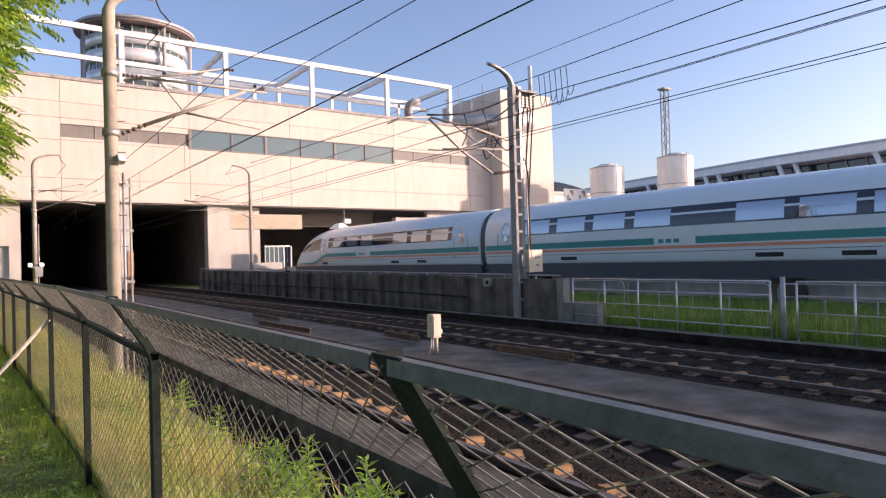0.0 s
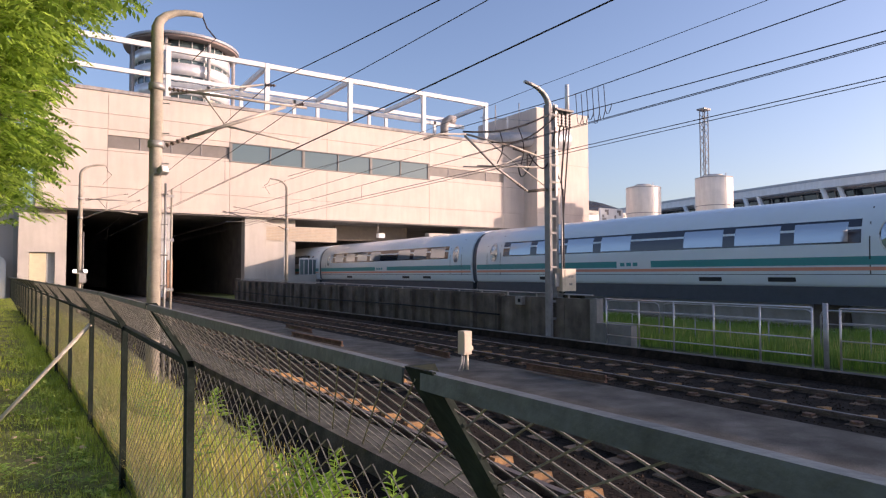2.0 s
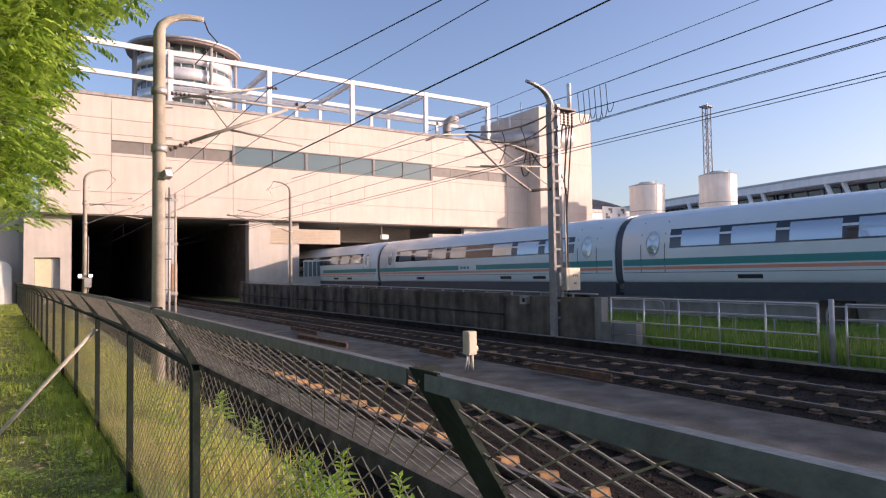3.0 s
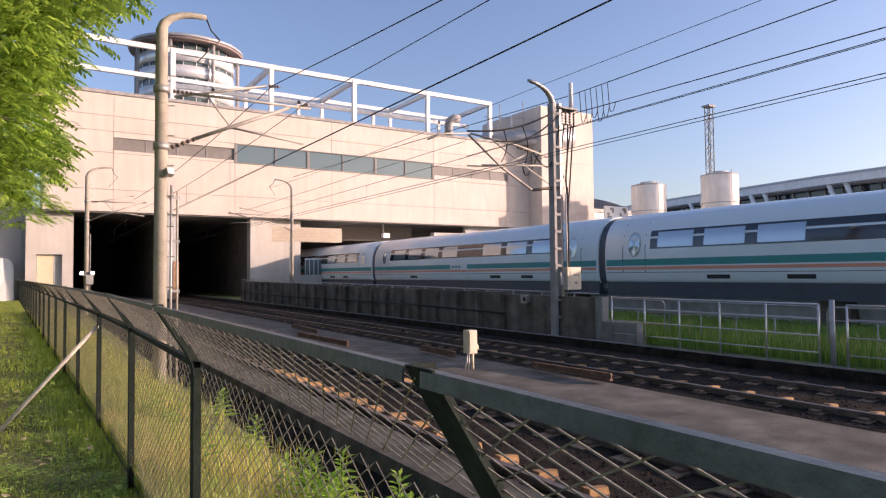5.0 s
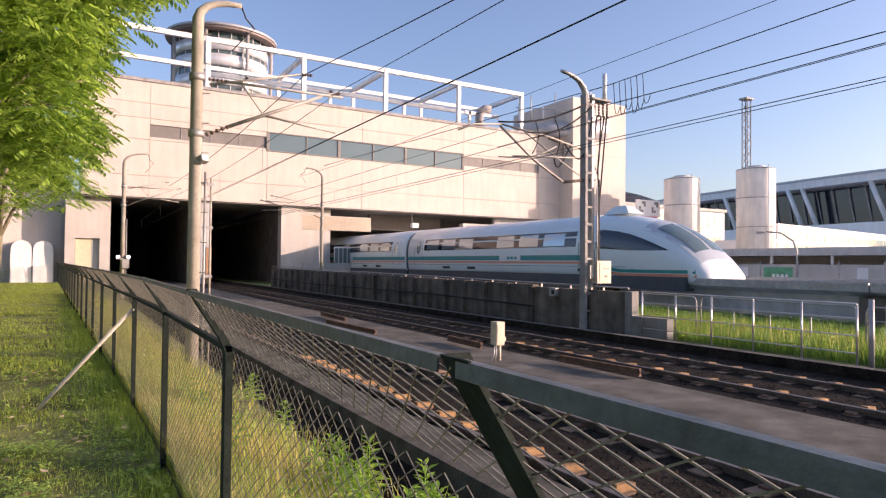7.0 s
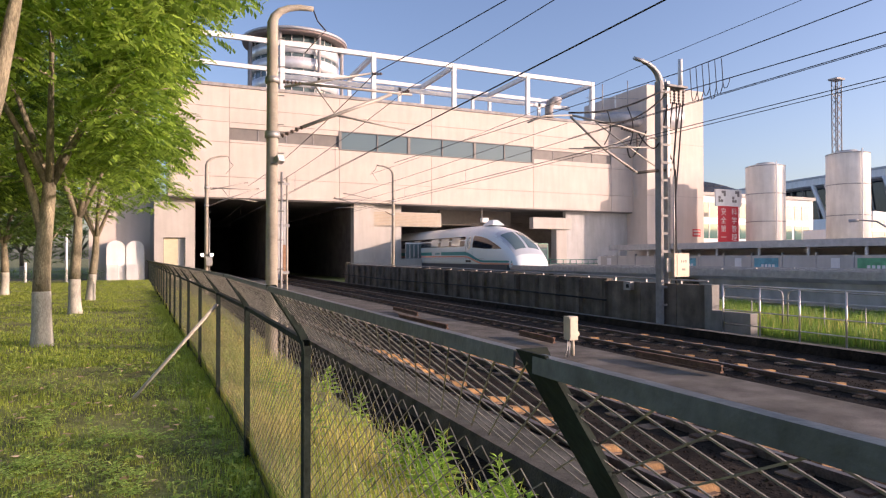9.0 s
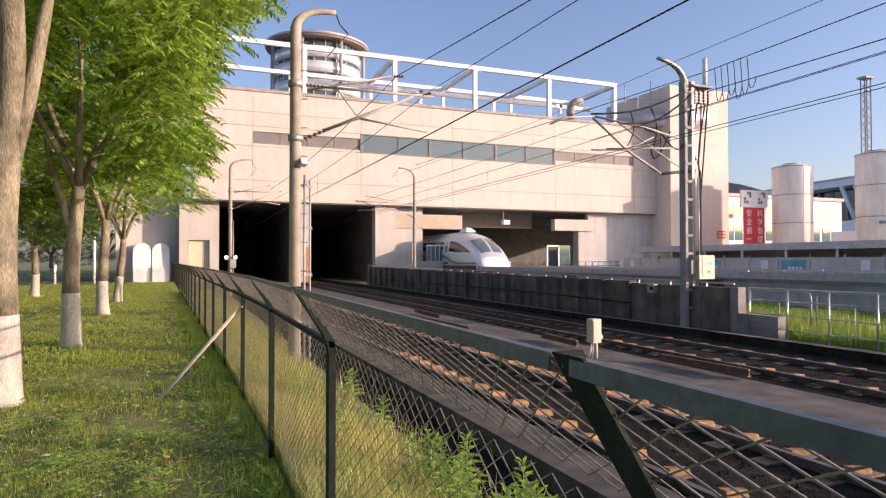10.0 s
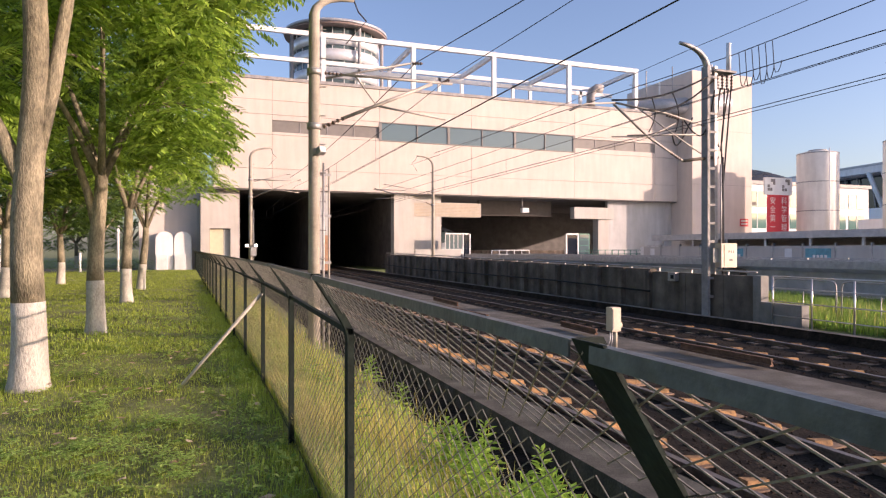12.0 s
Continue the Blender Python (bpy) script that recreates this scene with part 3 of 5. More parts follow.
            part(nm, bm, M["mesh"], f)
    # braces
    for y in (8.52,):
        bm = bmesh.new()
        x = fence_x(y)
        tube(bm, Vector((x - .02, y, 1.22)) - o, Vector((x - 1.04, y + .3, -.02)) - o, .022, 8)
        part("brace", bm, mat("pale_brace_paint", (.55, .5, .42), .7, var=.15, bump=.1), f, "pale slanting brace")


fence()


# ---- overhead line ----
def sag_pts(p, q, s, n=14):
    p, q = Vector(p), Vector(q)
    return [p.lerp(q, i / n) - Vector((0, 0, s * 4 * (i / n) * (1 - i / n))) for i in range(n + 1)]


def wire_thing(name, label, runs, r=.012):
    w = thing(name, label, "overhead wire", at=pose(*runs[0][0]))
    o = Vector(runs[0][0])
    for p, q, s in runs:
        bm = bmesh.new()
        sweep(bm, [v - o for v in sag_pts(p, q, s)], r, 5)
        part("wire", bm, M["wire"], w)
    return w


def catenary(xm, name, ys, zc, zm, sag):
    """A straight contact wire and a sagging messenger wire over one track, carried at y = ys, with droppers between them."""
    runs, drops = [], []
    ends = [-38.0] + ys + [90.0]
    for k, (a, b) in enumerate(zip(ends, ends[1:])):
        za, zb = zm[k], zm[k + 1]
        runs.append(((xm, a, zc), (xm, b, zc), 0.01))
        runs.append(((xm, a, za), (xm, b, zb), sag[k]))
        n = max(3, int((b - a) / 6))
        for i in range(1, n):
            u = i / n
            drops.append((a + (b - a) * u, za + (zb - za) * u - sag[k] * 4 * u * (1 - u)))
    w = wire_thing(name, "contact wire and messenger wire above the track", runs, .007)
    for y, zz in drops:
        if abs(y - 7.4) < 3.5:
            continue
        bm = bmesh.new()
        tube(bm, (0, y + 38, 0), (0, y + 38, zz - zc), .005, 4)
        part("dropper", bm, M["wire"], w)


catenary(4.7, "overhead_line", [12.4, 37.5], 4.45, [5.36, 5.36, 5.4, 5.4], [.42, .22, .3])
catenary(10.1, "overhead_line", [14.5, 40.0], 4.51, [5.2, 5.03, 5.03, 5.03], [.03, .02, .05])


# ---- maglev train ----
PITCH = 24.1
END_CAR = 26.75
PROFILE = [(1.68, 1.28), (1.80, 1.45), (1.855, 1.8), (1.87, 2.3), (1.86, 2.8), (1.80, 3.25), (1.68, 3.6), (1.46, 3.95), (1.12, 4.22), (.65, 4.4), (0.25, 4.47), (0.0, 4.48)]
ZB, ZT = 1.28, 4.48


def nose_shape(d):
    """Top height, half width and bottom height of the body d metres from the tip."""
    if d >= 7.5:
        return ZT, 1.87, ZB
    dd = [0.0, .10, .28, .7, 1.4, 2.2, 3.1, 4.1, 5.2, 6.4, 7.5]
    tz = [1.42, 1.62, 1.86, 2.36, 2.98, 3.47, 3.86, 4.14, 4.33, 4.44, 4.48]
    ww = [1.05, 1.28, 1.40, 1.52, 1.62, 1.70, 1.77, 1.82, 1.85, 1.87, 1.87]
    zb = [1.12, 1.05, 1.02, 1.02, 1.04, 1.08, 1.14, 1.2, 1.25, 1.28, 1.28]
    return tuple(float(np.interp(d, dd, v)) for v in (tz, ww, zb))


def skin_x(d, z):
    """Half width of the body at height z, d metres from the tip."""
    t, w, b = nose_shape(d)
    u = (z - b) / (t - b)
    zz = ZB + u * (ZT - ZB)
    return float(np.interp(zz, [p[1] for p in PROFILE], [p[0] for p in PROFILE])) * w / 1.87


def car(train, y_in, tip_dir, length, end_car):
    """One car: it starts at y_in and runs length metres towards tip_dir."""
    def Y(u):  # u metres from the inner gap
        return y_in + tip_dir * u
    def D(u):
        return length - u if end_car else 99.0
    us = [0.0, .05, length * .25, length * .5, length - 8.0] + ([length - d for d in (7.5, 7, 6.4, 5.9, 5.3, 4.8, 4.2, 3.7, 3.2, 2.7, 2.3, 1.9, 1.5, 1.15, .8, .55, .35, .2, .12, .05, 0.0)] if end_car else [length - .05, length])
    bm = bmesh.new()
    rings = []
    for k, u in enumerate(us):
        t, w, b = nose_shape(D(u))
        e = .93 if (k == 0 or (not end_car and k == len(us) - 1)) else 1.0
        pts = []
        for s in (-1, 1):
            prof = PROFILE if s < 0 else PROFILE[-2::-1]
            for px, pz in prof:
                pts.append((s * px * w / 1.87 * (1 if e == 1 else .985), b + (pz - ZB) / (ZT - ZB) * (t - b) - (1 - e) * .3))
        rings.append([bm.verts.new((x, Y(u), z)) for x, z in pts])
    n = len(rings[0])
    for a, b in zip(rings, rings[1:]):
        for i in range(n):
            fa = bm.faces.new((a[i], a[(i + 1) % n], b[(i + 1) % n], b[i]))
            fa.smooth = i < n - 1
    bm.faces.new(rings[0])
    bm.faces.new(rings[-1][::-1])
    body = part("car", bm, M["train"], train, "white maglev car with teal and orange stripes")

    def ribbon(name, u0, u1, lo, hi, off, material, label="", sides=(-1, 1), nu=None, nz=4, end=0.0):
        nu = nu or (2 if not end_car else max(2, int((u1 - u0) / .35)))
        for s in sides:
            bm = bmesh.new()
            grid = []
            for i in range(nu + 1):
                u = u0 + (u1 - u0) * i / nu
                zl, zh = lo(u) if callable(lo) else lo, hi(u) if callable(hi) else hi
                row = []
                for j in range(nz + 1):
                    z = zl + (zh - zl) * j / nz
                    row.append(bm.verts.new((s * (skin_x(D(u), z) + off), Y(u), z)))
                grid.append(row)
            for i in range(nu):
                for j in range(nz):
                    fa = bm.faces.new((grid[i][j], grid[i + 1][j], grid[i + 1][j + 1], grid[i][j + 1]))
                    fa.smooth = True
            part(name, bm, material, body, label)

    L = length
    if end_car:
        def bend(u, z0, z1):
            d = L - u
            f = min(1, max(0, (7.6 - d) / 3.2))
            f = f * f * (3 - 2 * f)
            return z0 + (z1 - z0) * f
        ribbon("teal_stripe", .1, L - .55, lambda u: bend(u, 2.05, 1.48), lambda u: bend(u, 2.33, 1.63), .006, M["teal"], nu=60)
        ribbon("orange_stripe", .1, L - .5, lambda u: bend(u, 1.87, 1.32), lambda u: bend(u, 1.99, 1.45), .006, M["orange"], nu=60)
        ribbon("seam", .1, L - 4.2, 1.735, 1.755, .007, M["seam"], nu=40, nz=1)
        ribbon("window_band", 2.6, L - 7.6, 2.76, 3.56, .006, M["dark_glass"], "dark continuous window band", nu=30)
        ribbon("cab_window", L - 6.15, L - 1.9, lambda u: np.interp(L - u, [1.9, 2.8, 4.2, 5.2, 6.15], [2.50, 2.50, 2.53, 2.60, 2.64]), lambda u: np.interp(L - u, [1.9, 2.5, 3.2, 4.0, 4.9, 6.15], [2.52, 2.76, 3.03, 3.28, 3.47, 3.60]), .008, M["dark_glass"], "large dark side cab window", nu=24, nz=6)
        # windscreen on the sloping front
        def top_patch(name, d0, d1, x0, x1, off, material, label=""):
            bm = bmesh.new()
            g = []
            for i in range(13):
                d = d0 + (d1 - d0) * i / 12
                t, w, b = nose_shape(d)
                row = []
                for j in range(9):
                    xx = (x0 + (x1 - x0) * j / 8) * w / 1.87
                    zs = np.interp(abs(xx) * 1.87 / w, [p[0] for p in PROFILE[::-1]][:9], [p[1] for p in PROFILE[::-1]][:9])
                    row.append(bm.verts.new((xx, Y(L - d) + tip_dir * off * .6, b + (zs - ZB) / (ZT - ZB) * (t - b) + off)))
                g.append(row)
            for i in range(12):
                for j in range(8):
                    fa = bm.faces.new((g[i][j], g[i + 1][j], g[i + 1][j + 1], g[i][j + 1]))
                    fa.smooth = True
            part(name, bm, material, body, label)
        top_patch("windscreen_mask", .5, 3.5, -1.5, 1.5, .012, mat("grey_nose_mask", (.44, .48, .52), .3, var=.03, bump=0), "grey mask round the windscreens")
        for s in (-1, 1):
            top_patch("windscreen", .9, 2.9, s * .12, s * 1.22, .024, M["glass"])
        # roof dome
        bm = bmesh.new()
        yd = Y(L - 6.1)
        vs = [bm.verts.new(v) for v in ((-.55, yd - .9, 4.42), (.55, yd - .9, 4.42), (.55, yd + .9, 4.42), (-.55, yd + .9, 4.42), (-.2, yd - .35, 4.86), (.2, yd - .35, 4.86), (.2, yd + .35, 4.86), (-.2, yd + .35, 4.86))]
        for fc in ((0, 1, 5, 4), (1, 2, 6, 5), (2, 3, 7, 6), (3, 0, 4, 7), (4, 5, 6, 7)):
            bm.faces.new([vs[i] for i in fc])
        part("antenna_fin", bm, M["train"], body)
        ub = (L - 7.4, L - 6.2)
        skirt_end = L - .9
    else:
        ribbon("teal_stripe", .1, L - .1, 2.05, 2.33, .006, M["teal"])
        ribbon("orange_stripe", .1, L - .1, 1.87, 1.99, .006, M["orange"])
        ribbon("seam", .1, L - .1, 1.735, 1.755, .007, M["seam"], nz=1)
        ribbon("window_band", 2.6, L - 2.6, 2.76, 3.56, .006, M["dark_glass"], "dark continuous window band")
        ub = (L - 2.35, L - 1.1)
        skirt_end = L
    ribbon("white_gap", L * .46, L * .54, 2.02, 2.34, .0075, M["train"])
    # logo as plain bars
    for k in range(3):
        ribbon("logo_bar", L * .49 + k * .36, L * .49 + k * .36 + .26, 2.11, 2.27, .011, M["teal"], nz=1)
    # panes
    lim = (3.0, (L - 7.9) if end_car else (L - 3.0))
    u = lim[0]
    k = 0
    pane = M["pane"]
    while u + 1.75 < lim[1]:
        if k % 6 != 3:
            ribbon("window", u, u + 1.75, 2.82, 3.48, .012, pane)
        u += 2.25
        k += 1
    # doors with rounded windows
    for u0, u1 in ((1.1, 2.35), ub):
        for uu in (u0, u1):
            ribbon("door_seam", uu - .02, uu + .02, 1.76, 3.95, .007, M["seam"], nu=1)
        uc = (u0 + u1) / 2
        for s in (-1, 1):
            bm = bmesh.new()
            ring = []
            for i in range(20):
                a = 2 * math.pi * i / 20
                uu = uc + .30 * math.copysign(abs(math.cos(a)) ** .8, math.cos(a))
                z = 3.0 + .48 * math.copysign(abs(math.sin(a)) ** .8, math.sin(a))
                ring.append(bm.verts.new((s * (skin_x(D(uu), z) + .012), Y(uu), z)))
            cv = bm.verts.new((s * (skin_x(D(uc), 3.0) + .012), Y(uc), 3.0))
            for i in range(20):
                bm.faces.new((cv, ring[i], ring[(i + 1) % 20]))
            rim = bmesh.new()
            loop = [Vector((s * (skin_x(D(uc + .34 * math.cos(a)), 3.0 + .53 * math.sin(a)) + .01), Y(uc + .34 * math.cos(a)), 3.0 + .53 * math.sin(a))) for a in [2 * math.pi * i / 20 for i in range(21)]]
            sweep(rim, loop, .025, 5)
            part("door_window", bm, M["pane"], body)
            part("window_rim", rim, M["steel"], body)
    # vents in the lower panel
    for uu in (L * .2, L * .32, L * .72):
        ribbon("vent", uu, uu + 1.0, 1.48, 1.64, .007, M["seam"], nu=1)
    # skirt
    for s in (-1, 1):
        bm = bmesh.new()
        ya, yb = sorted((Y(.05), Y(skirt_end)))
        x0, x1 = sorted((s * 1.46, s * 1.74))
        box(bm, x0, x1, ya, yb, .72, 1.33)
        x0, x1 = sorted((s * 1.1, s * 1.5))
        box(bm, x0, x1, ya, yb, .72, .85)
        part("skirt", bm, M["skirt"], body, "dark blue-grey side skirt round the guideway")


def maglev():
    t = thing("maglev_train", "white five-car maglev train with teal and orange stripes on its guideway", "train")
    M["pane"] = glass_mat("train_window_glass", (.36, .42, .46), .04, metal=.55)
    car(t, -.22, -1, END_CAR, True)
    for k in range(3):
        car(t, k * PITCH + .22, 1, PITCH - .44, False)
    car(t, 3 * PITCH + .22, 1, END_CAR, True)
    for k in range(4):
        bm = bmesh.new()
        prof = [(s * x * .955, z * .99 - .02) for s in (-1, 1) for x, z in (PROFILE if s < 0 else PROFILE[-2::-1])]
        a = [bm.verts.new((x, k * PITCH - .3, z)) for x, z in prof]
        b = [bm.verts.new((x, k * PITCH + .3, z)) for x, z in prof]
        n = len(a)
        for i in range(n):
            bm.faces.new((a[i], a[(i + 1) % n], b[(i + 1) % n], b[i]))
        part("gangway", bm, M["skirt"], t, "dark gangway bellows between cars")
    return t


train = maglev()


# ---- poles with cantilevers ----
def insulator(bm, p, q, r=.05, n=5):
    p, q = Vector(p), Vector(q)
    r *= .72
    for k in range(n):
        a, b = p.lerp(q, (k + .1) / n), p.lerp(q, (k + .75) / n)
        tube(bm, a, b, r, 10, r * .55)
    tube(bm, p, q, r * .4, 6)


def line_pole(x, y, h, rad, base, sgn, tip, label, light=False, rungs=True, z_up=5.2, z_low=4.15, reach=2.7, detail=True):
    """A round pole with a curved top and a cantilever that reaches over the track towards sgn."""
    p = thing("line_pole", label, "catenary pole", group="catenary poles", at=pose(x, y, 0))
    bm = bmesh.new()
    sweep(bm, [(0, 0, base), (0, 0, h * .5), (0, 0, h)] + [(sgn * tip * (1 - math.cos(a)), 0, h + tip * .62 * math.sin(a)) for a in (.35, .7, 1.05, 1.4, 1.57)] + [(sgn * tip * 1.25, 0, h + tip * .63)],
          [rad, rad * .95, rad * .88, rad * .72, rad * .6, rad * .52, rad * .48, rad * .45, rad * .4], 14)
    part("pole", bm, M["pole"], p)
    for z in (z_up, z_low):
        bm = bmesh.new()
        tube(bm, (0, 0, z - .06), (0, 0, z + .06), rad * 1.18, 14)
        part("clamp", bm, M["galv"], p)
    bm = bmesh.new()
    insulator(bm, (sgn * (rad + .08), 0, z_up), (sgn * (rad + .45), 0, z_up), .055)
    part("insulator", bm, M["insul"], p)
    bm = bmesh.new()
    insulator(bm, (sgn * (rad + .05), 0, z_low), (sgn * (rad + .5), 0, z_low + .22), .06)
    part("insulator", bm, M["insul"], p)
    def arm(name, a, b, r=.028):
        bm = bmesh.new()
        tube(bm, (sgn * a[0], a[2] if len(a) > 2 else 0, a[1]), (sgn * b[0], b[2] if len(b) > 2 else 0, b[1]), r, 8)
        part(name, bm, M["arm"], p)
    arm("top_tube", (rad + .4, z_up), (reach + .15, z_up + .02))
    arm("slant_tube", (rad + .45, z_low + .2), (reach - .3, z_up - .02), .034)
    arm("stay_tube", (.8, z_up), (1.25, z_low + .48), .016)
    arm("steady_tube", (1.2, z_low + .5), (reach, z_low + .32), .022)
    arm("upper_tube", (rad + .1, z_up - .1), (reach - .75, z_up + .36), .022)
    bm = bmesh.new()
    insulator(bm, (sgn * (reach - .72), 0, z_up + .36), (sgn * (reach - .5), 0, z_up + .38), .05, 4)
    part("insulator", bm, M["insul"], p)
    bm = bmesh.new()
    insulator(bm, (sgn * (reach - .1), 0, z_up + .02), (sgn * (reach + .1), 0, z_up + .1), .05, 4)
    part("insulator", bm, M["insul"], p)
    # pull-off yoke hanging from the curved tip
    bm = bmesh.new()
    tx = sgn * tip * 1.25
    sweep(bm, [(tx, 0, h + tip * .62), (tx + sgn * .1, .05, h + tip * .3), (tx + sgn * .3, .2, h + tip * .12)], .014, 6)
    sweep(bm, [(tx + sgn * .3, .2, h + tip * .12), (tx + sgn * .1, .2, h - .15), (tx + sgn * -.1, .3, h - .4)], .01, 5)
    part("pull_off_yoke", bm, M["wire"], p)
    if rungs:
        z = base + .8
        while z < h - .3:
            bm = bmesh.new()
            tube(bm, (sgn * rad * .8, -rad * .6, z), (sgn * (rad + .09), -rad * .6 - .05, z), .012, 5)
            part("clip", bm, M["galv"], p)
            z += .55
        bm = bmesh.new()
        tube(bm, (sgn * (rad + .05), -.05, base), (sgn * (rad + .05), -.05, z_low - .7), .022, 6)
        part("cable_pipe", bm, M["galv"], p)
    if light:
        bm = bmesh.new()
        tube(bm, (sgn * (rad + .16), -.02, base), (sgn * (rad + .16), -.02, 3.35), .02, 6)
        part("conduit", bm, M["pole"], p)
        for z in (.6, 1.5, 2.4, 3.2):
            box_part("conduit_bracket", (rad * .7, rad + .2, -.05, -.03, z, z + .05), M["galv"], p)
        fl = thing("floodlight", "small pale floodlight clamped on the pole", "floodlight", at=pose(x + .1 * sgn, y - .16, 3.66) @ pose(0, 0, 0, -25, 0, 25))
        box_part("housing", (-.07, .07, -.07, .05, -.065, .065), M["galv"], fl, bev=.015)
        box_part("lens", (-.06, .06, -.08, -.072, -.055, .055), M["white_steel"], fl)
        bm = bmesh.new()
        tube(bm, (-.1 * sgn, .12, -.02), (0, 0, -.02), .02, 6)
        part("bracket", bm, M["galv"], fl)
    return p


line_pole(1.9, 12.4, 6.3, .118, -.3, 1, .62, "tall round concrete catenary pole with curved top beside the fence", light=True)
line_pole(2.2, 37.4, 6.95, .11, -.3, 1, .9, "concrete catenary pole before the tunnel portal", z_up=5.7, z_low=4.7, detail=False)
line_pole(14.0, 40.0, 7.35, .11, .2, -1, .9, "concrete catenary pole behind the retaining wall", z_up=5.6, z_low=4.7, reach=3.9, detail=False)


def switch_pole():
    x, y = 13.45, 14.5
    p = thing("switch_pole", "dark steel lattice catenary pole with cables and switchgear", "catenary pole", group="catenary poles", at=pose(x, y, 0))
    for sx in (-.13, .13):
        bm = bmesh.new()
        box(bm, sx - .048, sx + .048, -.12, .12, -.3, 7.0)
        part("column", bm, M["ledge"] if sx < 0 else M["galv"], p)
    for k in range(13):
        z = .4 + k * .52
        box_part("batten", (-.16, .16, -.135, -.12, z, z + .07), M["ledge"], p)
    bm = bmesh.new()
    sweep(bm, [(-.05, 0, 6.6), (-.06, 0, 6.85), (-.10, 0, 7.05), (-.19, 0, 7.22), (-.33, 0, 7.36), (-.52, 0, 7.46), (-.75, 0, 7.53), (-1.05, 0, 7.57)], [.11, .105, .1, .09, .08, .07, .06, .05], 12)
    part("curved_top", bm, M["galv"], p)
    bm = bmesh.new()
    tube(bm, (.7, 0, 6.9), (.7, 0, 7.75), .07, 10)
    part("post_insulator", bm, M["white_steel"], p)
    box_part("shelf", (.05, .8, -.2, .2, 6.84, 6.9), M["ledge"], p)
    for k in range(4):
        bm = bmesh.new()
        insulator(bm, (.2 + k * .17, -.1, 6.35), (.2 + k * .17, -.1, 6.8), .06, 5)
        part("insulator", bm, M["insul"], p)
    def arm(name, pts, r=.03, m="arm"):
        bm = bmesh.new()
        sweep(bm, pts, r, 8)
        part(name, bm, M[m], p)
    arm("top_tube", [(-.2, 0, 5.3), (-1.5, 0, 5.55), (-3.2, 0, 5.72)])
    arm("top_tube", [(-3.2, 0, 5.72), (-4.1, 0, 5.62), (-4.6, 0, 5.4)], .025)
    arm("slant_tube", [(-3.25, 0, 5.68), (-2.1, 0, 4.85), (-.95, 0, 4.26)], .035)
    arm("slant_tube", [(-2.4, 0, 5.6), (-1.2, 0, 4.95), (-.3, 0, 4.5)], .022)
    arm("foot_bracket", [(-.95, 0, 4.26), (-.4, 0, 4.34), (.3, 0, 4.42)], .045, "dark_concrete")
    arm("steady_tube", [(-2.8, 0, 4.86), (-1.2, 0, 4.98), (-.1, 0, 5.05)], .025)
    arm("steady_tube", [(-3.3, 0, 4.8), (-2.1, 0, 4.86), (-1.2, 0, 5.3)], .018)
    bm = bmesh.new()
    insulator(bm, (-1.5, 0, 5.5), (-1.05, 0, 5.42), .06)
    insulator(bm, (-.95, 0, 5.0), (-.95, 0, 5.4), .05)
    part("insulator", bm, M["insul"], p)
    bm = bmesh.new()
    insulator(bm, (-1.35, 0, 4.45), (-1.0, 0, 4.28), .06)
    part("insulator", bm, M["insul"], p)
    # drooping jumper cables
    for k, (a, b, s) in enumerate((((.3, -.1, 6.4), (.25, -.1, 4.7), .35), ((.45, -.1, 6.4), (.3, -.1, 4.6), .3), ((.6, -.1, 6.4), (.35, -.1, 4.4), .25), ((.05, -.15, 6.3), (-.9, 0, 5.4), .8), ((-.6, 0, 5.5), (-1.3, 0, 4.95), .5), ((.7, -.1, 6.5), (.4, -.1, 3.6), .15))):
        pts = []
        for i in range(11):
            u = i / 10
            v = Vector(a).lerp(Vector(b), u)
            w = math.sin(math.pi * u)
            pts.append(v + Vector((.22 * w * (1 if k % 2 else -1) * s, .05 * w, -s * w)))
        arm("jumper_cable", pts, .022, "black")
    for k in range(6):
        y0 = -.38 - .23 * k
        dip = (.34, .42, .30, .46, .38, .26)[k]
        ft = 6.745
        pts = [(.7, y0, 7.35), (.71, y0 - .02, 7.0), (.72, y0 - .04, ft - dip * .5), (.70, y0 - .1, ft - dip), (.69, y0 - .2, ft - dip), (.7, y0 - .27, ft - dip * .45), (.7, y0 - .29, ft)]
        arm("jumper_cable", pts, .011, "black")
    # cable bundle that droops along the cantilever
    for k, (a, b, sg) in enumerate((((.0, -.1, 6.75), (-3.3, 0, 5.78), .22), ((.05, -.12, 6.6), (-2.3, 0, 5.6), .3), ((-1.3, 0, 6.15), (-1.2, 0, 5.05), .0), ((-2.0, 0, 5.95), (-2.1, 0, 5.0), .0))):
        pts = []
        for i in range(11):
            u = i / 10
            v = Vector(a).lerp(Vector(b), u)
            w = math.sin(math.pi * u)
            pts.append(v + Vector((.16 * w if k > 1 else 0, 0, -sg * w)))
        arm("jumper_cable", pts, .026 if k < 2 else .016, "black")
    arm("cable_pipe", [(.3, -.2, -.2), (.3, -.2, 2.0), (.3, -.18, 4.4)], .035, "black")
    arm("cable_pipe", [(.22, -.22, 1.2), (.22, -.2, 4.2)], .025, "galv")
    c = thing("pole_cabinet", "beige metal control cabinet fixed to the pole", "control cabinet", at=pose(13.76, 14.3, 1.6))
    box_part("body", (-.22, .34, -.16, .16, -.34, .34), M["box"], c, bev=.015)
    box_part("door", (-.12, .32, -.172, -.162, -.3, .3), M["box"], c)
    for k in range(3):
        box_part("lettering_bar", (.02 + k * .08, .06 + k * .08, -.176, -.172, .07, .14), M["band"], c)
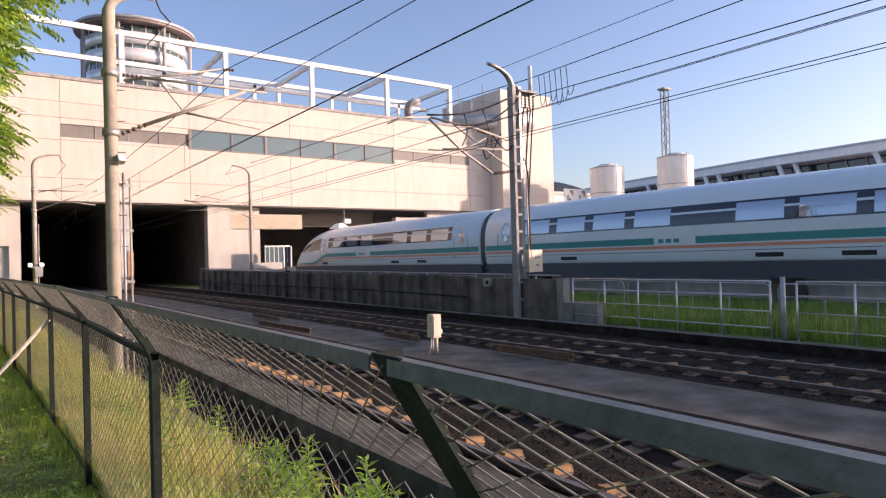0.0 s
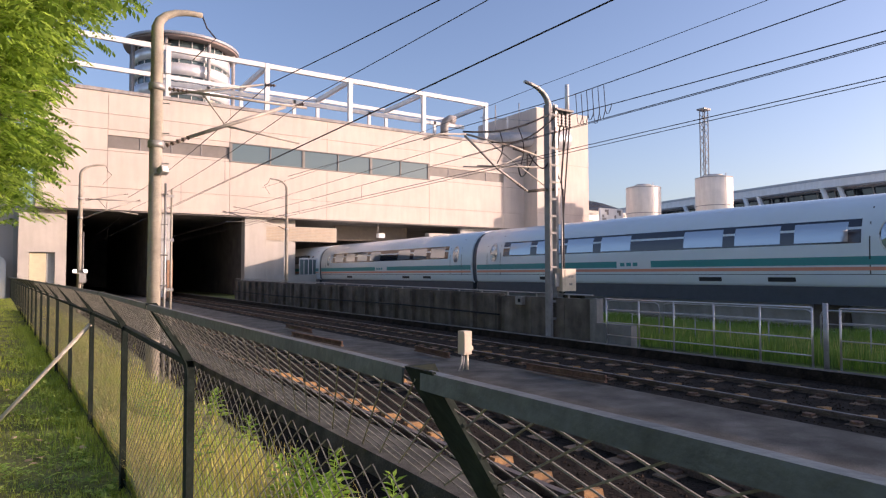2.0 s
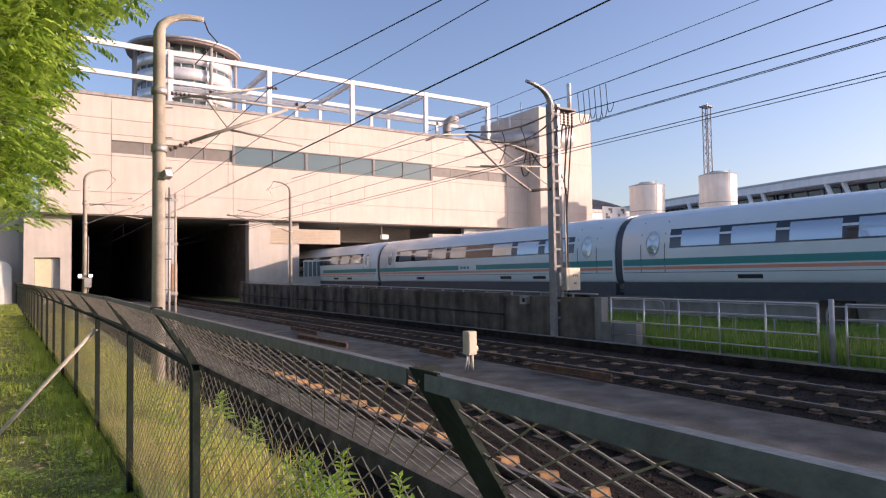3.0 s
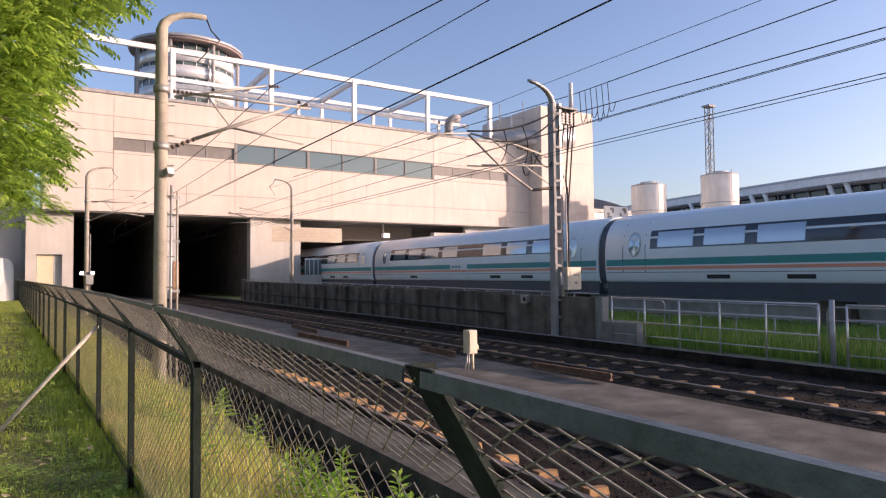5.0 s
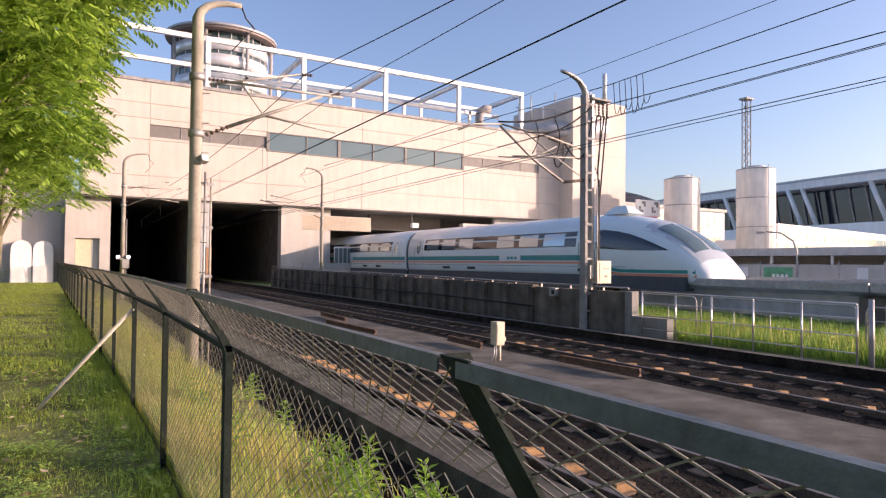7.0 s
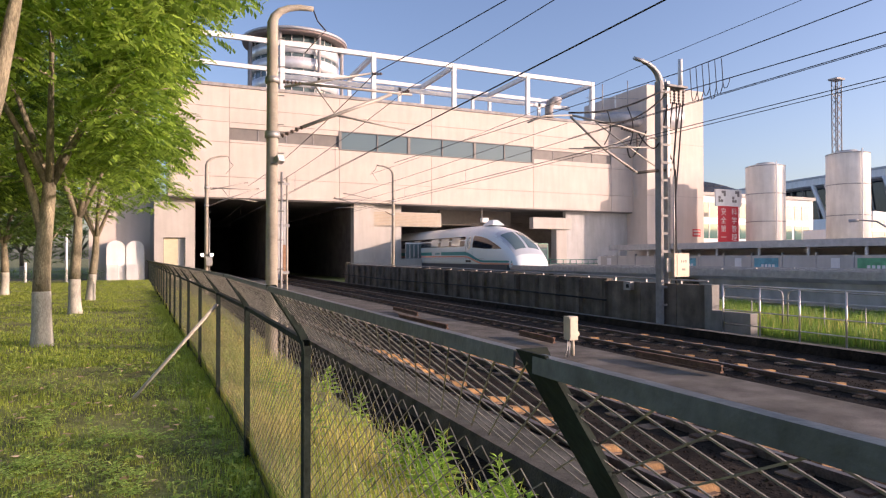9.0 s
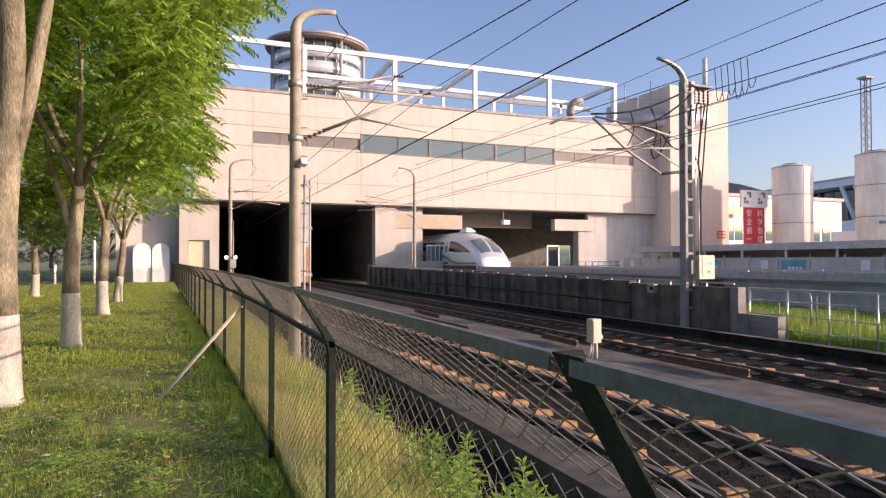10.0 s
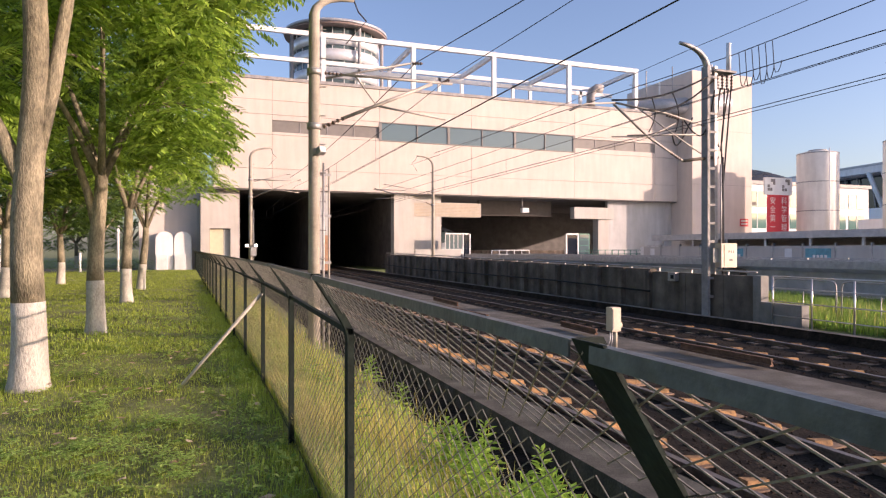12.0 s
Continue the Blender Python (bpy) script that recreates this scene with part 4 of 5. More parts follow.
    box_part("latch", (.05, .17, -.178, -.172, -.16, -.1), M["band"], c)
    box_part("bracket", (-.4, -.22, -.05, .05, -.2, .2), M["galv"], c)


switch_pole()

# long feeder wires on the far side
wire_thing("feeder_wire", "thin dark earth wire passing the curved pole top", [((12.4, -40, 7.9), (12.4, 14.5, 7.26), .1), ((12.4, 14.5, 7.26), (12.4, 40, 7.3), .15)], .008)
wire_thing("feeder_wire", "thick dark feeder cable ending at the switch pole", [((14.15, -45, 6.9), (14.15, 14.4, 6.76), .38)], .014)
wire_thing("feeder_wire", "thick dark feeder cable carried on the post insulator", [((14.15, -45, 8.2), (14.15, 14.5, 7.36), .0), ((14.15, 14.5, 7.36), (14.1, 40, 8.17), .0)], .014)
wire_thing("feeder_wire", "second strand of the farther messenger wire", [((10.18, -45, 5.22), (10.12, 14.5, 5.06), .02)], .008)
wire_thing("feeder_wire", "dark feeder wire above the nearer track", [((7.5, -30, 5.6), (3.95, 12.4, 5.58), .5), ((3.95, 12.4, 5.58), (4.4, 37.4, 5.9), .2)], .009)
wire_thing("feeder_wire", "second strand of the messenger wire", [((4.78, -38, 5.36), (4.70, 12.4, 5.36), .4)], .006)
wire_thing("feeder_wire", "second strand of the contact wire", [((4.80, -38, 4.47), (4.62, 37.4, 4.47), .02)], .007)
wire_thing("feeder_wire", "second strand of the farther contact wire", [((10.2, -38, 4.57), (10.0, 40, 4.6), .02)], .008)
wire_thing("feeder_wire", "auxiliary wire between contact wire and messenger wire", [((10.1, 14.5, 5.49), (10.1, 40, 5.52), .02)], .007)


def signal_box():
    b = thing("signal_box", "beige trackside equipment box on a short steel post", "equipment box", at=pose(7.2, 10.25, -.08))
    box_part("housing", (-.095, .095, -.1, .1, .31, .76), M["box"], b, bev=.02)
    box_part("door", (-.08, .08, -.11, -.1, .34, .73), M["box"], b)
    bm = bmesh.new()
    tube(bm, (.09, -.02, .42), (.15, -.02, .42), .055, 12)
    part("cable_gland", bm, M["box"], b)
    bm = bmesh.new()
    tube(bm, (0.05, 0, 0), (.05, 0, .35), .03, 8)
    part("post", bm, M["box"], b)
    for k in range(2):
        bm = bmesh.new()
        sweep(bm, [(-.04 - k * .04, -.02, .34), (-.06 - k * .05, -.04, .15), (-.1 - k * .08, -.05, .0)], .014, 6)
        part("cable", bm, M["galv"], b)


signal_box()


def portal_lamp():
    glow = bpy.data.materials.new("lamp_glow")
    glow.use_nodes = True
    b = glow.node_tree.nodes["Principled BSDF"]
    b.inputs["Emission Color"].default_value = (1, .97, .9, 1)
    b.inputs["Emission Strength"].default_value = 6.0
    m = thing("portal_lamp", "grey equipment box with two small lit lamps on the pole", "lamp", at=pose(2.2, 37.2, 1.75))
    box_part("box", (-.02, .3, -.1, .1, -.35, .1), M["galv"], m, bev=.02)
    for x in (-.22, .26):
        box_part("lamp_housing", (x - .09, x + .09, -.12, .06, .16, .32), M["galv"], m)
        box_part("lens", (x - .07, x + .07, -.13, -.121, .18, .30), glow, m, "glowing white lamp lens")
    box_part("bracket", (-.3, .34, -.02, .12, .1, .16), M["galv"], m)


portal_lamp()


def debris():
    for x, y, a, l in ((8.25, 8.6, 4, 1.9), (7.9, 12.6, -3, 1.6), (6.8, 17.0, 2, 3.4), (7.6, 20.5, -2, 2.6)):
        d = thing("spare_rail", "short rusted steel rail lying between the tracks", "steel rail", group="spare rails", at=pose(x, y, -.07, 0, 0, a))
        bm = bmesh.new()
        box(bm, -.04, .04, -l / 2, l / 2, 0.0, .03)
        box(bm, -.012, .012, -l / 2, l / 2, .03, .1)
        box(bm, -.03, .03, -l / 2, l / 2, .1, .13)
        part("bar", bm, M["rusty"], d)


debris()


# ---- beside the hall ----
def vent_hood(x):
    h = thing("vent_hood", "white rounded ventilation hood standing against the cream wall", "ventilation hood", group="ventilation hoods", at=pose(x, 59.3, 0))
    bm = bmesh.new()
    prof = [(.68 * math.cos(a), 2.6 + .68 * math.sin(a)) for a in [math.pi * i / 12 for i in range(13)]]
    prof = [(.72, 0)] + prof + [(-.72, 0)]
    fr = [bm.verts.new((px, -.5 + .18 * (pz / 3.3), pz)) for px, pz in prof]
    bk = [bm.verts.new((px, .7, pz)) for px, pz in prof]
    n = len(prof)
    for i in range(n):
        bm.faces.new((fr[i], fr[(i + 1) % n], bk[(i + 1) % n], bk[i]))
    bm.faces.new(fr)
    bm.faces.new(bk[::-1])
    bevel(bm, .1, 2)
    part("shell", bm, M["white_steel"], h)
    box_part("lower_cover", (-.62, .25, -.72, -.45, 0, 1.3), M["white_steel"], h, bev=.1)


vent_hood(-3.55)
vent_hood(-2.1)


def platform_things():
    # glazed shelter beside the guideway
    s = thing("glass_shelter", "small glazed platform shelter with white frame", "shelter", at=pose(20.9, 56.2, 0))
    box_part("parapet", (-3.0, 1.6, -.1, .1, .3, 1.75), M["white_wall"], s)
    for k in range(6):
        box_part("mullion", (.0 + k * .42, .05 + k * .42, .0, .05, 1.75, 3.2), M["white_steel"], s)
    box_part("pane", (0, 2.1, .02, .03, 1.78, 3.15), M["glass"], s)
    box_part("top_rail", (0, 2.4, -.03, .08, 3.15, 3.28), M["white_steel"], s)
    box_part("door_frame", (1.75, 1.85, -.05, .05, .4, 3.2), M["white_steel"], s)
    box_part("door_frame", (2.45, 2.55, -.05, .05, .4, 3.2), M["white_steel"], s)
    box_part("door_leaf", (1.86, 2.44, 0, .03, .4, 3.1), M["dark_glass"], s)
    d = thing("platform_door", "open green glazed door in a white frame on the platform", "door", at=pose(34.6, 56.2, 0))
    for x in (-.6, .75):
        box_part("frame", (x - .07, x + .07, -.05, .05, .8, 3.3), M["white_steel"], d)
    box_part("frame", (-.6, .8, -.05, .05, 3.2, 3.36), M["white_steel"], d)
    box_part("leaf", (.85, 2.2, .1, .16, .9, 3.35), M["green_frame"], d, "green door leaf")
    for k in range(4):
        box_part("pane", (.98, 2.07, .07, .09, 1.0 + k * .58, 1.5 + k * .58), M["glass"], d)
    box_part("dark_pane", (-.5, .68, 0, .03, .9, 3.2), M["dark_glass"], d)
    for x0, x1, y in ((24.0, 27.8, 52.5), (39.0, 48.0, 55.5), (35.8, 39.0, 55.6)):
        r = thing("guard_rail", "low white tube guard rail beside the guideway", "guard rail", group="guard rails", at=pose(x0, y, .9))
        n = max(3, int((x1 - x0) / .75))
        for k in range(n + 1):
            bm = bmesh.new()
            tube(bm, ((x1 - x0) * k / n, 0, -.2), ((x1 - x0) * k / n, 0, .75), .035, 6)
            part("post", bm, M["white_steel"] if x0 < 30 else M["green_frame"], r)
        for z in (.35, .75):
            bm = bmesh.new()
            tube(bm, (0, 0, z), (x1 - x0, 0, z), .035, 6)
            part("rail", bm, M["white_steel"] if x0 < 30 else M["green_frame"], r)
    wall_box("platform_edge", (33.0, 49, 54.0, 58, -.2, .75), M["guide"], "low concrete apron before the platform")
    ml = thing("ceiling_lamp", "white hanging lamp under the soffit", "lamp", at=pose(30.0, 57.6, 5.9))
    bm = bmesh.new()
    tube(bm, (-.3, 0, 0), (-.3, 0, 1.1), .05, 6)
    part("stem", bm, M["ledge"], ml)
    box_part("head", (-.35, .35, -.25, .25, -.45, 0), M["white_steel"], ml, bev=.06)
    # insulated duct and grey unit beside the tower
    du = thing("duct", "white insulated duct bend on the apron", "duct", at=pose(44.5, 55.2, .75))
    bm = bmesh.new()
    sweep(bm, [(-2.0, 0, .75), (-.5, 0, .78), (.4, 0, .7), (.9, 0, .4), (1.0, 0, 0)], [.5, .55, .58, .58, .55], 14)
    part("bend", bm, M["white_steel"], du)
    for k in range(3):
        bm = bmesh.new()
        tube(bm, (-1.2 + k * .6, 0, .76), (-1.12 + k * .6, 0, .76), .62, 16)
        part("ring", bm, M["galv"], du)
    fb = thing("banner_sign", "small red notice with white lettering bars", "notice", at=pose(55.7, 54.66, 4.7))
    box_part("board", (-.6, .55, 0, .04, -.45, .4), M["red"], fb)
    for k in range(2):
        box_part("lettering_bar", (-.5, .45, -.01, 0, -.28 + k * .35, -.08 + k * .35), M["facade"], fb)
    # drum roof walkway on the tower
    dr = thing("roof_drum", "grey rounded roof drum with aerials and handrail", "roof plant", at=pose(50.2, 56.4, 16.6))
    bm = bmesh.new()
    tube(bm, (-7.5, 1.5, .55), (3.0, -1.8, .95), .55, 20, 1.15)
    part("drum", bm, M["roof"], dr)
    for k in range(7):
        bm = bmesh.new()
        hgt = [1.5, 2.6, 1.3, 3.1, 1.5, 2.3, 3.4][k]
        tube(bm, (-7 + k * 1.4, 1.3 - k * .42, 1.7), (-7 + k * 1.4, 1.3 - k * .42, 1.9 + hgt), .06 if k % 2 else .11, 6)
        part("aerial", bm, M["white_steel"] if k % 2 == 0 else M["galv"], dr)
    bm = bmesh.new()
    sweep(bm, [(-7.5, 1.3, 2.9), (2.8, -1.9, 3.0)], .04, 5)
    part("handrail", bm, M["galv"], dr)
    cv = thing("roof_vent", "grey bent roof vent pipe on the ledge", "vent pipe", at=pose(37.4, 57.0, 16.7))
    bm = bmesh.new()
    sweep(bm, [(0, 0, 0), (0, 0, 1.0), (.1, -.1, 1.5), (.5, -.3, 1.8), (1.1, -.4, 1.75)], .45, 12)
    part("pipe", bm, M["ledge"], cv)


platform_things()


def tank(x, y, r, h, name="storage_tank"):
    t = thing(name, "tall white cylindrical storage tank with domed top", "storage tank", group="storage tanks", at=pose(x, y, -.2))
    bm = bmesh.new()
    n = 40
    sweep(bm, [(0, 0, 0), (0, 0, h * .98), (0, 0, h), (0, 0, h + .25), (0, 0, h + .42)], [r, r, r * .98, r * .5, .15], n)
    part("shell", bm, M["tank"], t)
    for k in (1, 2, 3, 4):
        bm = bmesh.new()
        tube(bm, (0, 0, h * k / 4 - .1), (0, 0, h * k / 4 - .02), r + .025, n)
        part("seam_ring", bm, M["ledge"], t)
    bm = bmesh.new()
    a = radians(250)
    tube(bm, ((r + .1) * math.cos(a), (r + .1) * math.sin(a), 0), ((r + .1) * math.cos(a), (r + .1) * math.sin(a), h + .3), .06, 6)
    part("riser_pipe", bm, M["white_steel"], t)
    bm = bmesh.new()
    tube(bm, (0, 0, h + .3), (0, 0, h + .36), r * .45, 20)
    part("hatch_ring", bm, M["galv"], t)


tank(59.7, 48.9, 1.95, 11.9)
tank(67.0, 44.7, 2.05, 13.1)


def lattice_mast():
    x, y, h = 103, 70.5, 31.5
    m = thing("lattice_mast", "tall dark steel lattice mast with lamp platform", "mast", at=pose(x, y, 0))
    w = .5
    for sx, sy in ((-w, -w), (w, -w), (w, w), (-w, w)):
        bm = bmesh.new()
        tube(bm, (sx, sy, 0), (sx, sy, h), .09, 6)
        part("leg", bm, M["band"], m)
    k = 0
    z = 14.0
    while z < h - 1:
        bm = bmesh.new()
        s = 1 if k % 2 else -1
        for fy in (-w, w):
            tube(bm, (-w * s, fy, z), (w * s, fy, z + 1.2), .05, 4)
        tube(bm, (-w, -w * s, z), (-w, w * s, z + 1.2), .05, 4)
        tube(bm, (w, -w * s, z), (w, w * s, z + 1.2), .05, 4)
        part("lattice_bay", bm, M["band"], m)
        z += 1.2
        k += 1
    box_part("top_platform", (-1.0, 1.0, -.8, .8, h, h + .3), M["ledge"], m)
    bm = bmesh.new()
    tube(bm, (1, 0, 18.5), (3.6, 0, 10), .14, 6)
    part("strut", bm, M["band"], m)


lattice_mast()


# ---- distance on the far side ----
def terminal():
    t = thing("terminal", "long airport terminal with sloping roof, dark glass and slanted white columns", "building", at=pose(160, 80, -1.08) @ Matrix.Scale(1.6, 4))
    ys = [(-160, 0), (-70, -4), (0, 1), (35, 7), (70, 16), (110, 30)]
    def X(y):
        return float(np.interp(y, [a for a, b in ys], [b for a, b in ys]))
    def strip(name, z0, z1, dx, material, thick=.8, label=""):
        bm = bmesh.new()
        g = [y for y in range(-20, 111, 10)]
        rows = []
        for y in g:
            x = X(y) + dx
            rows.append([bm.verts.new(v) for v in ((x, y, z0), (x + thick, y, z0), (x + thick, y, z1), (x, y, z1))])
        for a, b in zip(rows, rows[1:]):
            for i in range(4):
                bm.faces.new((a[i], a[(i + 1) % 4], b[(i + 1) % 4], b[i]))
        bm.faces.new(rows[0])
        bm.faces.new(rows[-1][::-1])
        return part(name, bm, material, t, label)
    strip("glass_wall", 8.3, 14.3, 2.2, M["dark_glass"], .4, "dark slanted glass wall")
    strip("fascia", 14.5, 15.7, -1.2, M["white_steel"], 2.0)
    strip("roof", 15.6, 16.0, -1.3, M["roof"], 34)
    strip("ceiling", 14.25, 14.5, .8, M["ledge"], 30)
    # this face gets no sun; the lighter render makes it look lit
    strip("lower_wall", 6.0, 8.5, -1.5, M["bright_wall"], 6)
    strip("balcony_glass", 4.6, 6.0, -1.2, M["glass"], .2)
    strip("base_wall", -.2, 4.6, -1.0, M["white_wall"], 6)
    y = -19
    while y < 105:
        for o in (0, 2.4):
            bm = bmesh.new()
            tube(bm, (X(y) + .4, y + o, 8.4), (X(y) - .3, y + o + 2.0, 14.6), .38, 8)
            part("column", bm, M["white_steel"], t)
        y += 13.5
    y = -19
    while y < 105:
        bm = bmesh.new()
        tube(bm, (X(y) + 2.1, y, 8.4), (X(y) + 2.1, y + 1.1, 14.3), .1, 4)
        part("glazing_bar", bm, M["ledge"], t)
        y += 2.7


terminal()


def white_block():
    b = thing("office_block", "low white office block with greenish window bands", "building", at=pose(85, 72, -.2))
    box_part("wall", (-24, 14, 0, 10, 0, 11.5), M["bright_wall"], b)
    box_part("roof_slab", (-24.3, 14.3, -.3, 10, 11.5, 12.0), M["white_wall"], b)
    gm = glass_mat("green_window_glass", (.10, .20, .17), .1)
    for z0, z1 in ((1.4, 4.0), (5.0, 7.2), (8.2, 10.5)):
        for k in range(9):
            x0 = -23.3 + k * 4.1
            pn = box_part("window", (x0, x0 + 3.5, -.06, .02, z0, z1), gm, b)
            box_part("mullion", (x0 + 1.7, x0 + 1.8, -.1, -.05, z0, z1), M["white_steel"], pn)
    bm = bmesh.new()
    n = 14
    g = [[bm.verts.new((-24 + 20 * i / n, yy, 12.0 + 2.0 * math.sin(math.pi * (i / n) * .75 + .3) - .5)) for yy in (-1, 9)] for i in range(n + 1)]
    for a, c in zip(g, g[1:]):
        bm.faces.new((a[0], c[0], c[1], a[1]))
    bmesh.ops.solidify(bm, geom=bm.faces[:], thickness=.2)
    part("curved_canopy", bm, glass_mat("blue_canopy_glass", (.10, .16, .26), .15), b, "curved blue glass canopy")


white_block()


def terrace_block():
    b = thing("terrace_block", "long low white terrace building with glazed parapet", "building", at=pose(104, 53, -.2) @ pose(0, 0, 0, 0, 0, 9))
    box_part("wall", (-27, 34, 0, 8, 0, 5.6), M["bright_wall"], b)
    box_part("parapet", (-27, 34, -.2, .1, 6.6, 7.6), M["bright_wall"], b)
    gm = glass_mat("pale_parapet_glass", (.30, .38, .36), .1)
    for k in range(20):
        x = -27 + k * 3.05
        box_part("window", (x + .1, x + 2.95, -.05, .02, 3.6, 5.2), gm, b)
        box_part("glass_panel", (x + .05, x + 3.0, -.1, -.04, 5.6, 6.6), gm, b)
        box_part("post", (x - .05, x + .05, -.14, 0, 5.6, 6.6), M["white_steel"], b)


terrace_block()


def banner_column():
    b = thing("banner_column", "red two-sided slogan banner hanging under a white box sign", "banner", at=pose(56.0, 50.4, -.2))
    wm = M["white_steel"]
    faces = ((-2.0, 0.0, -3.5), (0.0, 1.75, 3.5))
    for i, (x0, x1, tilt) in enumerate(faces):
        box_part("cloth", (x0 * .8, x1 * .8, 0, .06, 1.5, 7.6), M["red"], b)
        hd = box_part("box_sign", (x0, x1, -.1, .1, 7.6, 9.4), wm, b, "white sign head with dark square marks")
        for sx, sz in ((.35, .3), (.35, .65), (.7, .3), (1.1, .95), (1.1, 1.25), (.8, 1.25)):
            box_part("mark", (x0 + sx, x0 + sx + .3, -.115, -.1, 7.7 + sz, 7.7 + sz + .3), M["band"], hd)
    cols = ((-.85, "安全第一"), (.72, "科学管理"))
    for x, text in cols:
        for k, ch in enumerate(text):
            cu = bpy.data.curves.new("lettering", "FONT")
            cu.body = ch
            cu.size = .82
            cu.align_x = "CENTER"
            cu.extrude = .005
            tmp = new("lettering_tmp", cu)
            bpy.context.view_layer.update()
            me = bpy.data.meshes.new_from_object(tmp.evaluated_get(bpy.context.evaluated_depsgraph_get()))
            bpy.data.objects.remove(tmp)
            ob = new("lettering", me)
            me.materials.clear()
            me.materials.append(mat("white_lettering", (.8, .7, .65), .7, var=.03, bump=0))
            ob.parent = b
            ob.matrix_local = pose(x, -.02, 6.7 - k * .92, 90, 0, 0)
    box_part("post", (-.1, .1, .06, .26, 0, 7.6), M["galv"], b)


banner_column()


def yard_fence():
    f = thing("yard_fence", "grey yard hoarding with coloured posters under a dark lean-to roof", "hoarding", at=pose(40, 28, -.2))
    pm = {"green": mat("green_poster", (.10, .38, .20), .6, var=.2, scale=2, bump=0), "red": mat("red_poster", (.62, .10, .10), .6, var=.2, scale=2, bump=0), "blue": mat("teal_poster", (.12, .38, .45), .6, var=.25, scale=2, bump=0)}
    y = -22.0
    k = 0
    while y < 22:
        p = box_part("panel", (-.06, .06, y + .04, y + 2.5, 0, 2.2), M["white_wall"], f)
        c = {4: "red", 7: "green", 10: "blue", 13: "blue", 1: "green"}.get(k)
        if c:
            q = box_part("poster", (-.075, -.06, y + .3, y + 2.3, .8, 2.0), pm[c], p, c + " poster with pale marks")
            for j in range(4):
                box_part("lettering_bar", (-.08, -.075, y + .6 + j * .3, y + .8 + j * .3, 1.35, 1.55), M["white_steel"], p)
        elif k % 3 == 2:
            box_part("notice", (-.075, -.06, y + .9, y + 1.5, .9, 2.0), M["white_steel"], p)
        box_part("post", (-.1, .1, y - .06, y + .04, 0, 2.4), M["galv"], f)
        y += 2.54
        k += 1
    box_part("lean_to_roof", (-.4, 3.5, -22, 22, 2.75, 3.25), M["roof_grey"], f)
    for j in range(12):
        box_part("roof_post", (0, .12, -22 + j * 3.9, -21.85 + j * 3.9, 2.2, 2.8), M["white_steel"], f)
    wall_box("wall_yard", (43.5, 44, 5, 52, -.2, 2.9), M["white_wall"], "pale wall behind the yard hoarding")
    l = thing("street_lamp", "grey curved street lamp beyond the guideway", "street lamp", at=pose(37.9, 22.6, -.2))
    bm = bmesh.new()
    sweep(bm, [(0, 0, 0), (0, 0, 3.0), (-.1, .15, 3.6), (-.5, .7, 4.1), (-1.0, 1.4, 4.2)], [.08, .07, .065, .05, .04], 8)
    part("pole", bm, M["galv"], l)
    bm = bmesh.new()
    tube(bm, (-1.0, 1.4, 4.18), (-1.3, 1.8, 4.16), .09, 8)
    part("lamp_head", bm, M["galv"], l)


yard_fence()


# ---- plants ----
def leaf_mesh(name, verts, faces, material):
    me = bpy.data.meshes.new(name)
    me.from_pydata(verts, [], faces)
    me.materials.append(material)
    me.update()
    return me


def unit(a):
    return a / np.linalg.norm(a, axis=1, keepdims=True)


def crown_mesh(rng, clusters, count, size, droop=.55, leaflets=6):
    """Compound leaves of paired drooping leaflets, scattered about the given cluster centres."""
    P, D = [], []
    for c, r in clusters:
        n = int(count * r * r)
        d = unit(rng.normal(size=(n, 3)))
        P.append(np.array(c) + d * r * rng.uniform(.3, 1.08, (n, 1)) * np.array([1, 1, .8]))
        D.append(d)
    P, D = np.concatenate(P), np.concatenate(D)
    n = len(P)
    a = np.arctan2(D[:, 1], D[:, 0]) + rng.normal(size=n) * .6
    L = (size * rng.uniform(.7, 1.25, n))[:, None]
    zero = np.zeros(n)
    h = np.stack([np.cos(a), np.sin(a), zero], 1)
    s = np.stack([-np.sin(a), np.cos(a), zero], 1)
    roll = rng.normal(size=n) * .45
    Q = []
    for k in range(leaflets):
        u = (k + .6) / leaflets
        q = P + h * L * u
        q[:, 2] += (-droop * u * u + .12 * u) * L[:, 0]
        ll = L * .46 * (1 - .45 * abs(u - .45))
        for sg in (-1, 1):
            t = h * .45 + s * sg * .85
            t[:, 2] += -.4 + roll * sg
            t = unit(t)
            w = unit(np.cross(t, [0, 0, 1.0]) + D * .35) * ll * .205
            Q.append(np.stack([q, q + t * ll * .5 + w, q + t * ll, q + t * ll * .5 - w], 1))
    V = np.concatenate(Q).reshape(-1, 3)
    F = np.arange(len(V)).reshape(-1, 4)
    return V.tolist(), F.tolist()


LEAF = leaf_mat("green_leaves", (.10, .20, .03), (.42, .60, .10), .52)
LEAF_D = leaf_mat("deep_green_leaves", (.05, .10, .02), (.15, .26, .045), .45)


